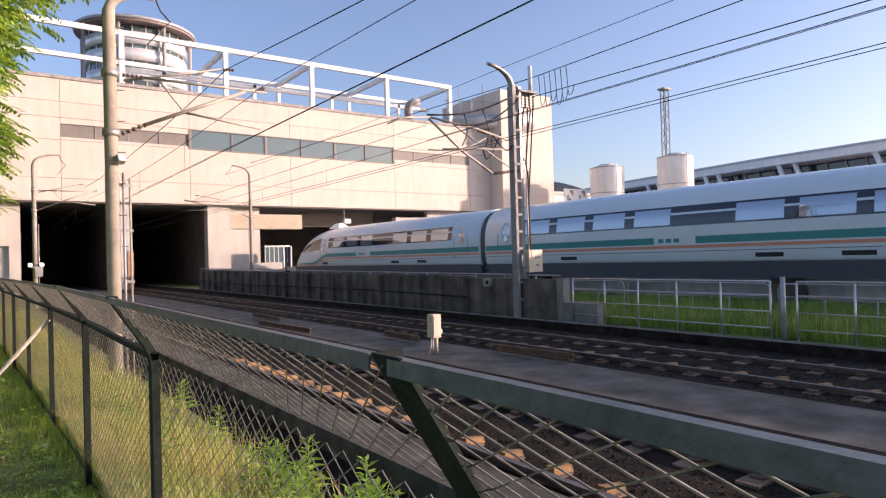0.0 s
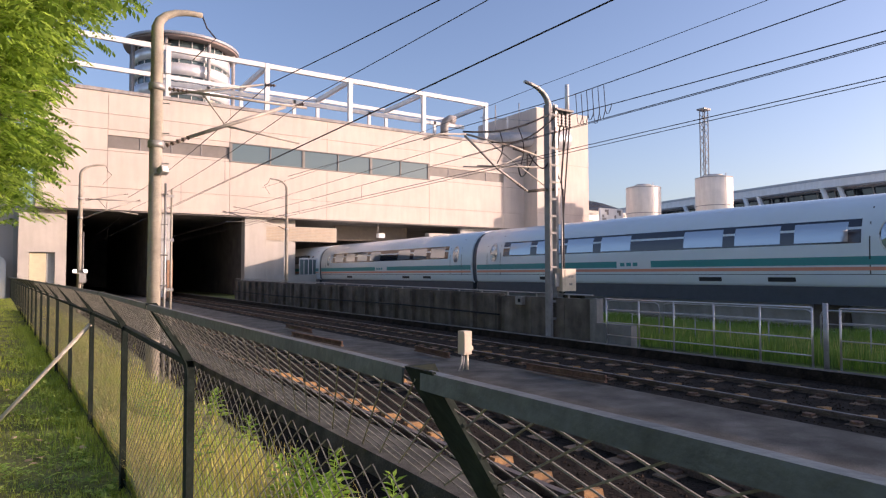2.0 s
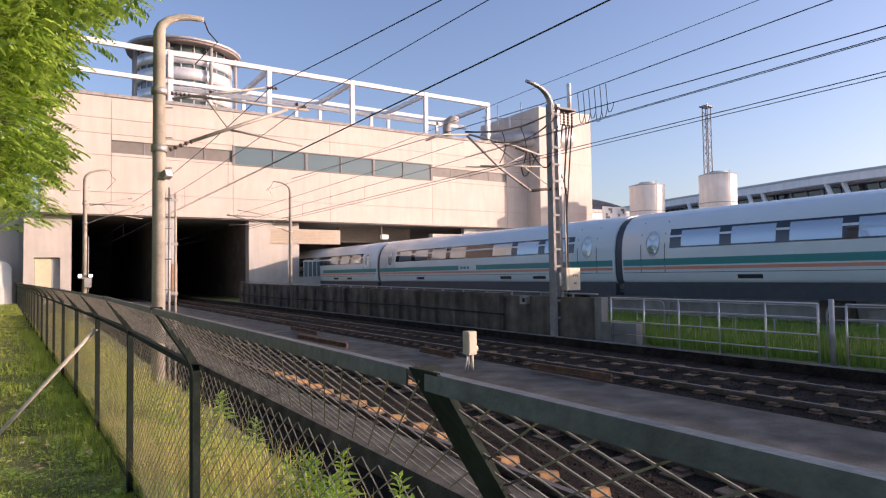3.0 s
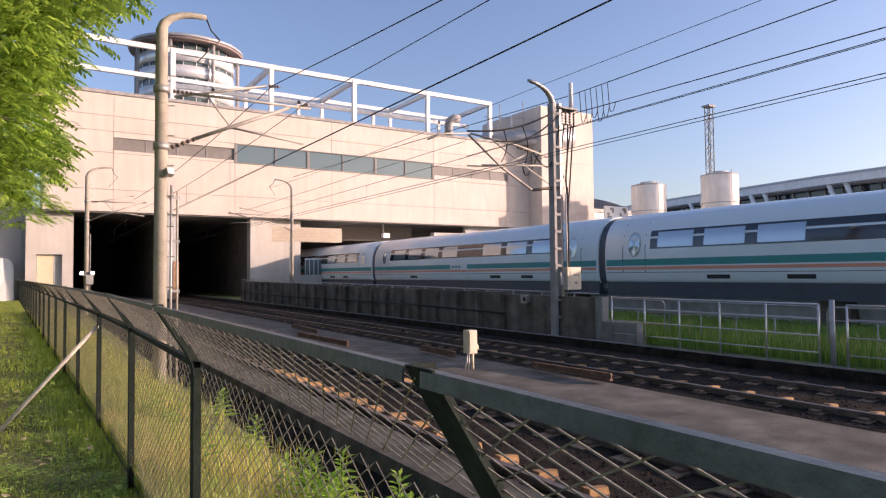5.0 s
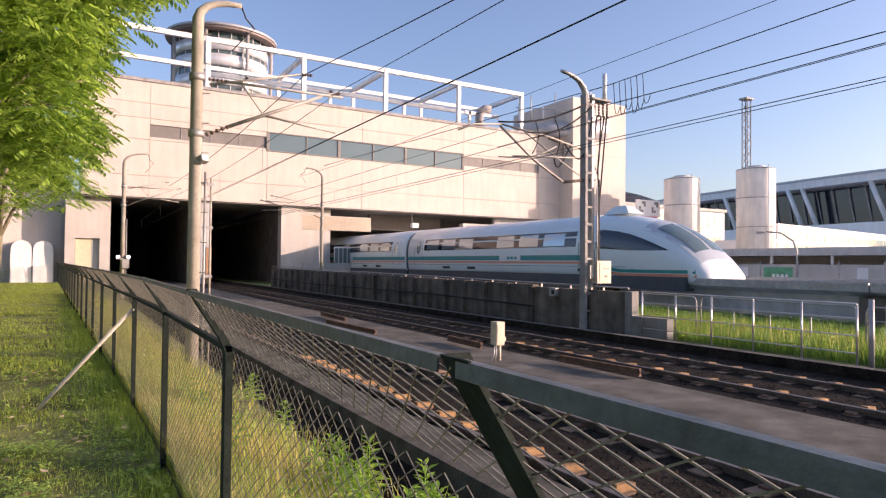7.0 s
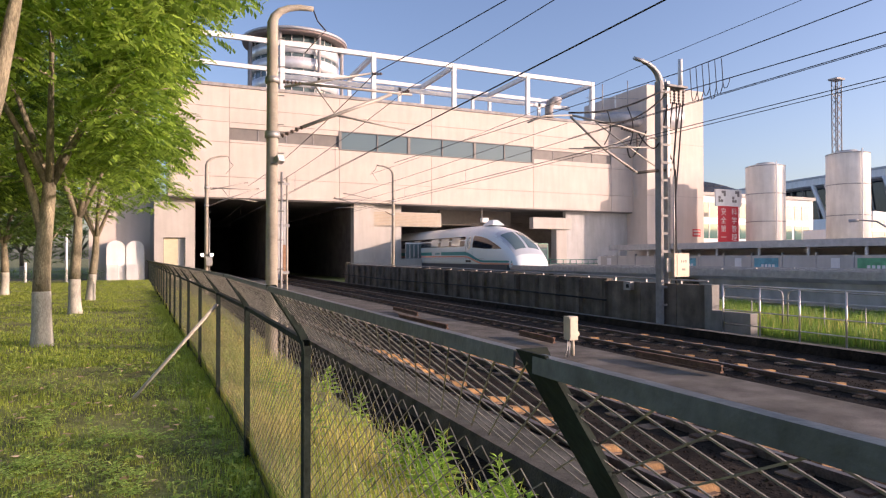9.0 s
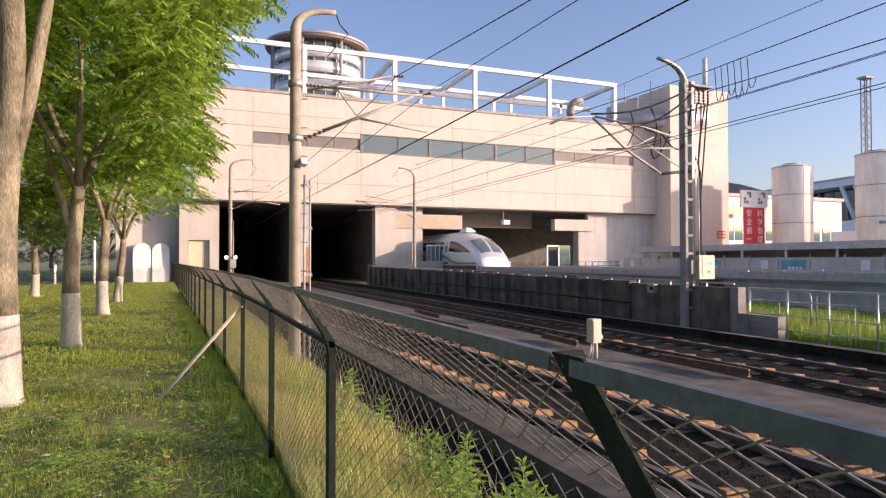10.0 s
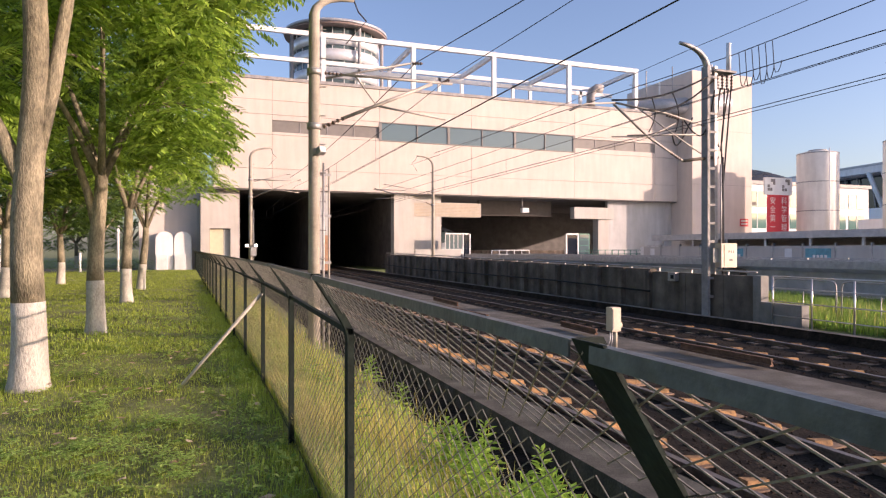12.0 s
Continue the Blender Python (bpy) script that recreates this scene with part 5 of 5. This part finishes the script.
def tree(x, y, h, r, seed, lean=(0, 0), fork=3.2, crown_z=4.6, crown_r=2.6, count=55, white=1.12, nclus=16, bias=(0, 0), leafm=None, size=.42, side=(), sway=.33):
    rng = np.random.default_rng(seed)
    t = thing("tree", "street tree with limewashed trunk foot and drooping compound leaves", "tree", group="trees on the lawn", at=pose(x, y, 0))
    def trunk_pts(z0, z1, n):
        return [(lean[0] * z + .03 * math.sin(z * 1.7 + seed), lean[1] * z + .03 * math.cos(z * 1.3 + seed), z) for z in np.linspace(z0, z1, n)]
    bm = bmesh.new()
    sweep(bm, trunk_pts(-.1, white, 7), [r * 1.5, r * 1.25, r * 1.14, r * 1.09, r * 1.05, r * 1.03, r * 1.02], 18)
    part("limewashed_foot", bm, M["lime"], t, "white limewashed trunk foot")
    bm = bmesh.new()
    pts = trunk_pts(white - .01, fork, 8)
    sweep(bm, pts, [r * (1.0 - .28 * i / 7) for i in range(8)], 16)
    part("trunk", bm, M["bark"], t)
    top = Vector(pts[-1])
    for sx, sy, z0, z1 in side:
        bm = bmesh.new()
        sweep(bm, [(lean[0] * z0, 0, z0 - .1), (lean[0] * z0 + sx * .4, sy * .4, z0 + (z1 - z0) * .35), (sx * .8, sy * .8, z0 + (z1 - z0) * .75), (sx, sy, z1)], [r * .62, r * .5, r * .4, r * .2], 10)
        part("limb", bm, M["bark"], t)
    clusters = []
    for k in range(5):
        a = 2 * math.pi * k / 5 + rng.uniform(-.4, .4)
        e = Vector((math.cos(a) * crown_r * .55 + bias[0] * .5, math.sin(a) * crown_r * .55 + bias[1] * .5, crown_z + rng.uniform(.2, 1.6))) 
        mid = top.lerp(e, .5) + Vector((0, 0, .3))
        bm = bmesh.new()
        sweep(bm, [top - Vector((0, 0, .15)), top.lerp(mid, .5), mid, e], [r * .5, r * .4, r * .3, r * .12], 8)
        part("limb", bm, M["bark"], t)
        for j in range(2):
            a2 = a + rng.uniform(-.9, .9)
            q = mid + Vector((math.cos(a2) * crown_r * .5, math.sin(a2) * crown_r * .5, rng.uniform(-.1, .9)))
            bm = bmesh.new()
            sweep(bm, [mid, mid.lerp(q, .5) + Vector((0, 0, .12)), q], [r * .22, r * .15, r * .06], 6)
            part("branch", bm, M["bark"], t)
    for k in range(nclus):
        a = rng.uniform(0, 2 * math.pi)
        rr = crown_r * math.sqrt(rng.uniform(.02, 1))
        cz = crown_z + rng.uniform(-.38, 1) * (h - crown_z) * (1 - .35 * (rr / crown_r) ** 2)
        clusters.append(((bias[0] + math.cos(a) * rr + sway * (cz - crown_z - .9), bias[1] + math.sin(a) * rr, cz), rng.uniform(.75, 1.25)))
    V, F = crown_mesh(rng, clusters, count, size)
    cr = new("crown", leaf_mesh("crown", V, F, leafm or LEAF))
    cr.parent = t
    return t


tree(-2.2, 9.5, 10.5, .19, 1, lean=(.02, .0), fork=5.2, crown_z=6.2, crown_r=3.3, bias=(.5, .8), count=105, nclus=38, sway=.62, side=((.55, .1, 2.9, 5.6), (-.9, .1, 2.6, 4.6)))
tree(-2.3, 15.4, 9.5, .17, 2, lean=(.03, 0), fork=3.4, crown_z=5.3, crown_r=3.1, bias=(.2, .2), count=105, nclus=46, sway=.5, side=((-.5, .1, 2.2, 4.4),))
tree(-2.6, 23.8, 9.5, .17, 3, lean=(.01, 0), fork=3.2, crown_z=5.6, crown_r=3.4, count=80, nclus=34, bias=(.2, 0))
tree(-2.8, 31.0, 9.0, .16, 4, lean=(.06, 0), fork=2.8, crown_z=5.2, crown_r=3.6, count=80, nclus=34)
tree(-7.0, 27.5, 9.0, .18, 5, fork=2.6, crown_z=4.4, crown_r=3.6, leafm=LEAF_D, count=80, nclus=30)
tree(-7.1, 37.2, 9.0, .18, 6, fork=2.6, crown_z=4.4, crown_r=3.8, leafm=LEAF_D, count=70, nclus=30)
tree(-6.8, 17.5, 9.0, .18, 7, fork=2.6, crown_z=4.6, crown_r=3.4, leafm=LEAF_D, count=80, nclus=30)
tree(-11.5, 33.0, 9.0, .18, 8, fork=2.6, crown_z=4.2, crown_r=4.0, leafm=LEAF_D, count=60, nclus=30)
tree(-11.8, 44.0, 9.0, .18, 9, fork=2.6, crown_z=4.2, crown_r=4.2, leafm=LEAF_D, count=60, nclus=30)
tree(-6.8, 47.0, 8.5, .17, 10, fork=2.6, crown_z=4.2, crown_r=3.6, leafm=LEAF_D, count=60, nclus=28)


for k, (x, y) in enumerate(((-12, 70), (-18.5, 66), (-25, 71), (-32, 67), (-16, 54), (-22, 47), (-17, 38), (-8, 76), (-40, 72))):
    tree(x, y, 9.5, .19, 20 + k, fork=2.4, crown_z=3.9, crown_r=4.3, leafm=LEAF_D, count=34, nclus=34, size=.55)


def side_road():
    bm = bmesh.new()
    box(bm, -90, -5.7, 55.5, 63.5, -.1, .035)
    solid("road", bm, M["road"], "grey asphalt road behind the lawn hedge")
    for k in range(7):
        p = thing("road_post", "white painted steel post beside the road", "post", group="road posts", at=pose(-6.6 - k * 2.6, 55.0, 0))
        bm = bmesh.new()
        tube(bm, (0, 0, -.1), (0, 0, 1.5 if k % 3 else 3.6), .09, 10)
        part("shaft", bm, M["white_steel"], p)
        bm = bmesh.new()
        tube(bm, (0, 0, -.02), (0, 0, .06), .16, 10)
        part("base_plate", bm, M["galv"], p)


side_road()


def patchy(x, y, s):
    """A cheap smooth pattern between -1 and 1."""
    return (np.sin(x * 1.7 + s + 1.3 * np.sin(y * .9 + s)) + np.sin(y * 2.1 - s + 1.7 * np.sin(x * .8)) + np.sin((x + y) * 3.7 + 2 * s)) / 3


def blades(name, label, region, n, h0, h1, material, width=.008, seed=3, lean=.35, clump=0.0, z=None):
    """Many grass blades, each a bent tapered strip, over a stretch of the plan."""
    rng = np.random.default_rng(seed)
    x, y = region(rng, n)
    p = patchy(x, y, seed)
    keep = p > rng.uniform(-1, 1, n) * clump - 1 + clump
    x, y, p = x[keep], y[keep], p[keep]
    n = len(x)
    h = rng.uniform(h0, h1, n) * (1 + .35 * p)
    a = rng.uniform(0, 2 * math.pi, n)
    dx, dy = np.cos(a), np.sin(a)
    w = width * rng.uniform(.6, 1.4, n)
    ln = h * lean * rng.uniform(.2, 1.3, n)
    zz = np.zeros(n) if z is None else z(x)
    V = np.stack([np.stack([x - dy * w, y + dx * w, zz - .01], 1), np.stack([x + dy * w, y - dx * w, zz - .01], 1),
                  np.stack([x + dx * ln * .35 - dy * w * .7, y + dy * ln * .35 + dx * w * .7, zz + h * .6], 1),
                  np.stack([x + dx * ln * .35 + dy * w * .7, y + dy * ln * .35 - dx * w * .7, zz + h * .6], 1),
                  np.stack([x + dx * ln, y + dy * ln, zz + h], 1)], 1).reshape(-1, 3)
    b = (np.arange(n) * 5)[:, None]
    F = (b + np.array([0, 1, 3, 2])).tolist() + (b + np.array([2, 3, 4])).tolist()
    ob = new(name, leaf_mesh(name, V.tolist(), F, material))
    return tagged(ob, label, "grass", kind="stuff")


G_LAWN = leaf_mat("lawn_blades", (.17, .25, .03), (.44, .52, .09), .48)
G_DRY = leaf_mat("dry_grass_blades", (.38, .37, .08), (.68, .60, .20), .45)
G_BANK = leaf_mat("bank_blades", (.09, .18, .03), (.27, .42, .07), .45)
G_TALL = leaf_mat("tall_green_blades", (.20, .31, .045), (.44, .54, .10), .5)


def near_lawn(rng, n):
    y = 1.2 + 13 * rng.uniform(0, 1, n) ** 1.5
    return rng.uniform(0, 1, n) * (2.0 + y * .62) - 1.2 - y * .62, y


def fence_line(y):
    return np.where(y < 7, .7, .7 - .034 * (y - 7))


def far_lawn(rng, n):
    y = 12 + 46 * rng.uniform(0, 1, n) ** 1.3
    return -14 + rng.uniform(0, 1, n) * (fence_line(y) + 14.2), y


blades("lawn_grass", "mown sunlit green lawn grass under the trees", near_lawn, 170000, .018, .05, G_LAWN, .0034, 11, clump=.75)
blades("lawn_grass", "green lawn grass stretching to the hall", far_lawn, 140000, .03, .08, G_LAWN, .009, 12, clump=.6)


def rear_lawn(rng, n):
    return rng.uniform(-14, .75, n), rng.uniform(-9, 2.2, n)


def side_lawn(rng, n):
    y = rng.uniform(1.5, 14, n)
    return -1.2 - y * .62 - rng.uniform(0, 1, n) * (12.8 - y * .62), y


blades("lawn_grass", "green lawn grass beside the fence", rear_lawn, 50000, .03, .09, G_LAWN, .009, 18, clump=.6)
blades("lawn_grass", "green lawn grass away from the fence", side_lawn, 40000, .03, .09, G_LAWN, .009, 19, clump=.6)


def verge_z(x):
    return np.interp(x, [.9, 1.15, 1.9, 2.3], [0, 0, -.12, -.2])


def verge(rng, n):
    y = -1.0 + 40 * rng.uniform(0, 1, n) ** 1.7
    return fence_line(y) + .05 + np.abs(rng.normal(size=n)) * .55, y


blades("verge_grass", "tall dry yellow grass along the fence", verge, 42000, .08, .32, G_DRY, .005, 13, .5, .4, verge_z)
blades("verge_grass", "tall fresh green grass along the fence", verge, 26000, .08, .34, G_TALL, .006, 14, .45, .5, verge_z)


def rear_verge(rng, n):
    y = rng.uniform(-9, -.8, n)
    return .75 + np.abs(rng.normal(size=n)) * .55, y


blades("verge_grass", "dry and green verge grass beside the track", rear_verge, 12000, .1, .4, G_DRY, .007, 20, .45, .4, verge_z)


def fence_foot(rng, n):
    y = 1.0 + 25 * rng.uniform(0, 1, n) ** 1.5
    return fence_line(y) - np.abs(rng.normal(size=n)) * .22, y


blades("fence_grass", "unmown green grass at the foot of the fence", fence_foot, 9000, .05, .15, G_TALL, .0035, 15, .4, .3)


def bank(rng, n):
    return rng.uniform(13.75, 20.5, n), rng.uniform(-4, 22, n)


blades("bank_grass", "long bright green grass between railing and guideway", bank, 90000, .12, .42, G_BANK, .008, 16, .4, .2, lambda x: x * 0 - .13)


def seed_heads(rng, n):
    return rng.uniform(13.75, 16.5, n), rng.uniform(-2, 20, n)


blades("seed_stalks", "pale grass stalks standing over the long grass", seed_heads, 2600, .35, .6, G_DRY, .005, 17, .25, .3, lambda x: x * 0 - .13)


def weed(x, y, h, seed):
    rng = np.random.default_rng(seed)
    w = thing("weed", "leafy bright green weed with narrow whorled leaves", "weed", group="weeds along the fence", at=pose(x, y, float(verge_z(x))))
    V, F = [], []
    n = int(h * 64)
    for k in range(n):
        u = k / n
        z = h * (.15 + .85 * u)
        a = k * 2.4 + rng.uniform(-.3, .3)
        L = (.21 - .11 * u) * rng.uniform(.8, 1.2)
        up = .25 + .9 * u ** 3
        d = np.array([math.cos(a), math.sin(a), up])
        d /= np.linalg.norm(d)
        s = np.array([-math.sin(a), math.cos(a), 0]) * L * .16
        p = np.array([0, 0, z])
        b = len(V)
        V += [tuple(p), tuple(p + d * L * .45 + s), tuple(p + d * L + np.array([0, 0, -.25 * L])), tuple(p + d * L * .45 - s)]
        F.append((b, b + 1, b + 2, b + 3))
    ob = new("leaves", leaf_mesh("leaves", V, F, WEED))
    ob.parent = w
    bm = bmesh.new()
    tube(bm, (0, 0, -.03), (0, 0, h), .008, 6, .003)
    part("stem", bm, WEED, w)


WEED = leaf_mat("fresh_weed_leaves", (.18, .33, .045), (.34, .50, .09), .5)
rw = random.Random(4)
for k in range(12):
    y = rw.uniform(2.6, 9.5)
    weed(1.25 + rw.random() ** 1.5 * 1.25, y, rw.uniform(.2, .45), 100 + k)
for k in range(34):
    weed(rw.uniform(1.7, 2.4), rw.uniform(3.0, 5.2), rw.uniform(.28, .52), 200 + k)


def clover(rng):
    return rng.uniform(-4.2, .2), rng.uniform(1.6, 8.6)


def clover_patch():
    rng = np.random.default_rng(5)
    V, F = [], []
    for _ in range(26000):
        x, y = clover(rng)
        edge = min(1, (x + 4.2) / .9, (.2 - x) / .9, (y - 1.6) / .8, (8.6 - y) / 2.0)
        if noise.noise((x * 2.3, y * 1.7, 2.2)) < .14 + rng.uniform(-.25, .3) + .5 * (1 - edge):
            continue
        z = rng.uniform(.05, .11)
        r = rng.uniform(.014, .034)
        for k in range(3):
            a = k * 2.09 + rng.uniform(0, 1)
            b = len(V)
            V += [(x, y, z), (x + r * math.cos(a - .5), y + r * math.sin(a - .5), z + .006), (x + r * 1.5 * math.cos(a), y + r * 1.5 * math.sin(a), z), (x + r * math.cos(a + .5), y + r * math.sin(a + .5), z + .006)]
            F.append((b, b + 1, b + 2, b + 3))
    tagged(new("clover", leaf_mesh("clover", V, F, leaf_mat("clover_leaves", (.20, .34, .06), (.44, .58, .15), .4))), "patches of clover in the lawn", "clover", kind="stuff")


clover_patch()


def lawn_weeds():
    """Low rosettes of broad leaves scattered in the lawn, thicker towards the fence."""
    rng = np.random.default_rng(15)
    V, F = [], []
    for _ in range(1500):
        y = 1.8 + 17 * rng.uniform(0, 1) ** 1.5
        x = float(fence_line(y)) - .08 - 4.6 * rng.uniform(0, 1) ** 1.6
        big = rng.uniform(.5, 1.3)
        for k in range(rng.integers(6, 13)):
            a = rng.uniform(0, 6.283)
            L = rng.uniform(.03, .07) * big
            w = L * rng.uniform(.22, .36)
            z0 = rng.uniform(.015, .07) * big
            d = np.array([math.cos(a), math.sin(a), rng.uniform(.1, .9)])
            t = np.array([-math.sin(a), math.cos(a), 0]) * w
            p = np.array([x + rng.normal() * .02, y + rng.normal() * .02, z0])
            b = len(V)
            V += [tuple(p), tuple(p + d * L * .5 + t), tuple(p + d * L - np.array([0, 0, L * .3])), tuple(p + d * L * .5 - t)]
            F.append((b, b + 1, b + 2, b + 3))
    tagged(new("lawn_weeds", leaf_mesh("lawn_weeds", V, F, leaf_mat("broad_weed_leaves", (.16, .28, .05), (.46, .56, .14), .4))), "small broad-leaved weeds scattered in the lawn", "weeds", kind="stuff")


lawn_weeds()


def fallen_leaves():
    rng = np.random.default_rng(6)
    V, F = [], []
    for _ in range(220):
        x, y = rng.uniform(-4, .5), rng.uniform(1.8, 12)
        r, a = rng.uniform(.03, .07), rng.uniform(0, 6.3)
        b = len(V)
        for k in range(5):
            q = a + k * 1.257
            rr = r * (1.0 if k % 2 else .6)
            V.append((x + rr * math.cos(q), y + rr * math.sin(q), .05 + rng.uniform(0, .03)))
        F.append(tuple(range(b, b + 5)))
    tagged(new("fallen_leaves", leaf_mesh("fallen_leaves", V, F, leaf_mat("dry_leaves", (.36, .24, .13), (.62, .48, .34), .15))), "dry brown leaves fallen on the lawn", "leaves", kind="stuff")


fallen_leaves()


def ballast_stones():
    rng = np.random.default_rng(8)
    V, F = [], []
    for _ in range(26000):
        t = rng.integers(0, 2)
        x = (4.62, 9.85)[t] + rng.uniform(-.95 if t == 0 else -1.3, 1.85 if t == 0 else 2.0)
        y = 2 + 40 * rng.uniform(0, 1) ** 1.6
        r = rng.uniform(.012, .024)
        z = -.165 + rng.uniform(0, .012)
        b = len(V)
        o = rng.normal(size=(6, 3)) * .3 * r
        base = np.array([(1, 0, 0), (-1, 0, 0), (0, 1, 0), (0, -1, 0), (0, 0, 1), (0, 0, -1)]) * r + o + np.array([x, y, z])
        V += [tuple(v) for v in base]
        F += [(b + i, b + j, b + k) for i, j, k in ((0, 2, 4), (2, 1, 4), (1, 3, 4), (3, 0, 4), (2, 0, 5), (1, 2, 5), (3, 1, 5), (0, 3, 5))]
    st = mat("ballast_stone", (.027, .019, .014), .95, spec=.15, var=.45, scale=9, bump=.3)
    tagged(new("ballast", leaf_mesh("ballast", V, F, st)), "dark rust-stained crushed stone ballast", "ballast", kind="stuff")


ballast_stones()


def hedge():
    rng = np.random.default_rng(9)
    V, F = [], []
    for _ in range(9000):
        x, y, z = rng.uniform(-16, -3.9), 52 + rng.uniform(-.5, .5), rng.uniform(.05, .95)
        if abs(y - 52) < .3 and z < .7:
            continue
        a, L = rng.uniform(0, 6.3), rng.uniform(.05, .1)
        d = np.array([math.cos(a), math.sin(a), rng.uniform(-.3, .8)]) * L
        s = np.array([-math.sin(a), math.cos(a), .2]) * L * .35
        p = np.array([x, y, z])
        b = len(V)
        V += [tuple(p), tuple(p + d * .5 + s), tuple(p + d), tuple(p + d * .5 - s)]
        F.append((b, b + 1, b + 2, b + 3))
    h = new("hedge", leaf_mesh("hedge", V, F, LEAF_D))
    tagged(h, "low clipped green hedge behind the lawn", "hedge", kind="stuff")


hedge()


def motions():
    rows = [(0.0, -44.5), (0.5, -37.8), (1.0, -31.0), (1.5, -23.9), (2.0, -16.9), (2.5, -10.3), (3.0, -3.9), (5.0, 20.95), (5.5, 27.0), (6.0, 32.75), (6.5, 38.3),
            (7.0, 43.85), (9.0, 65.2), (9.5, 70.1), (10.0, 74.4), (10.5, 78.3), (11.0, 81.9), (11.5, 85.3), (12.0, 88.5)]
    walk(train, [(t, pose(24.35, s * 1.0135, 0)) for t, s in rows])


motions()
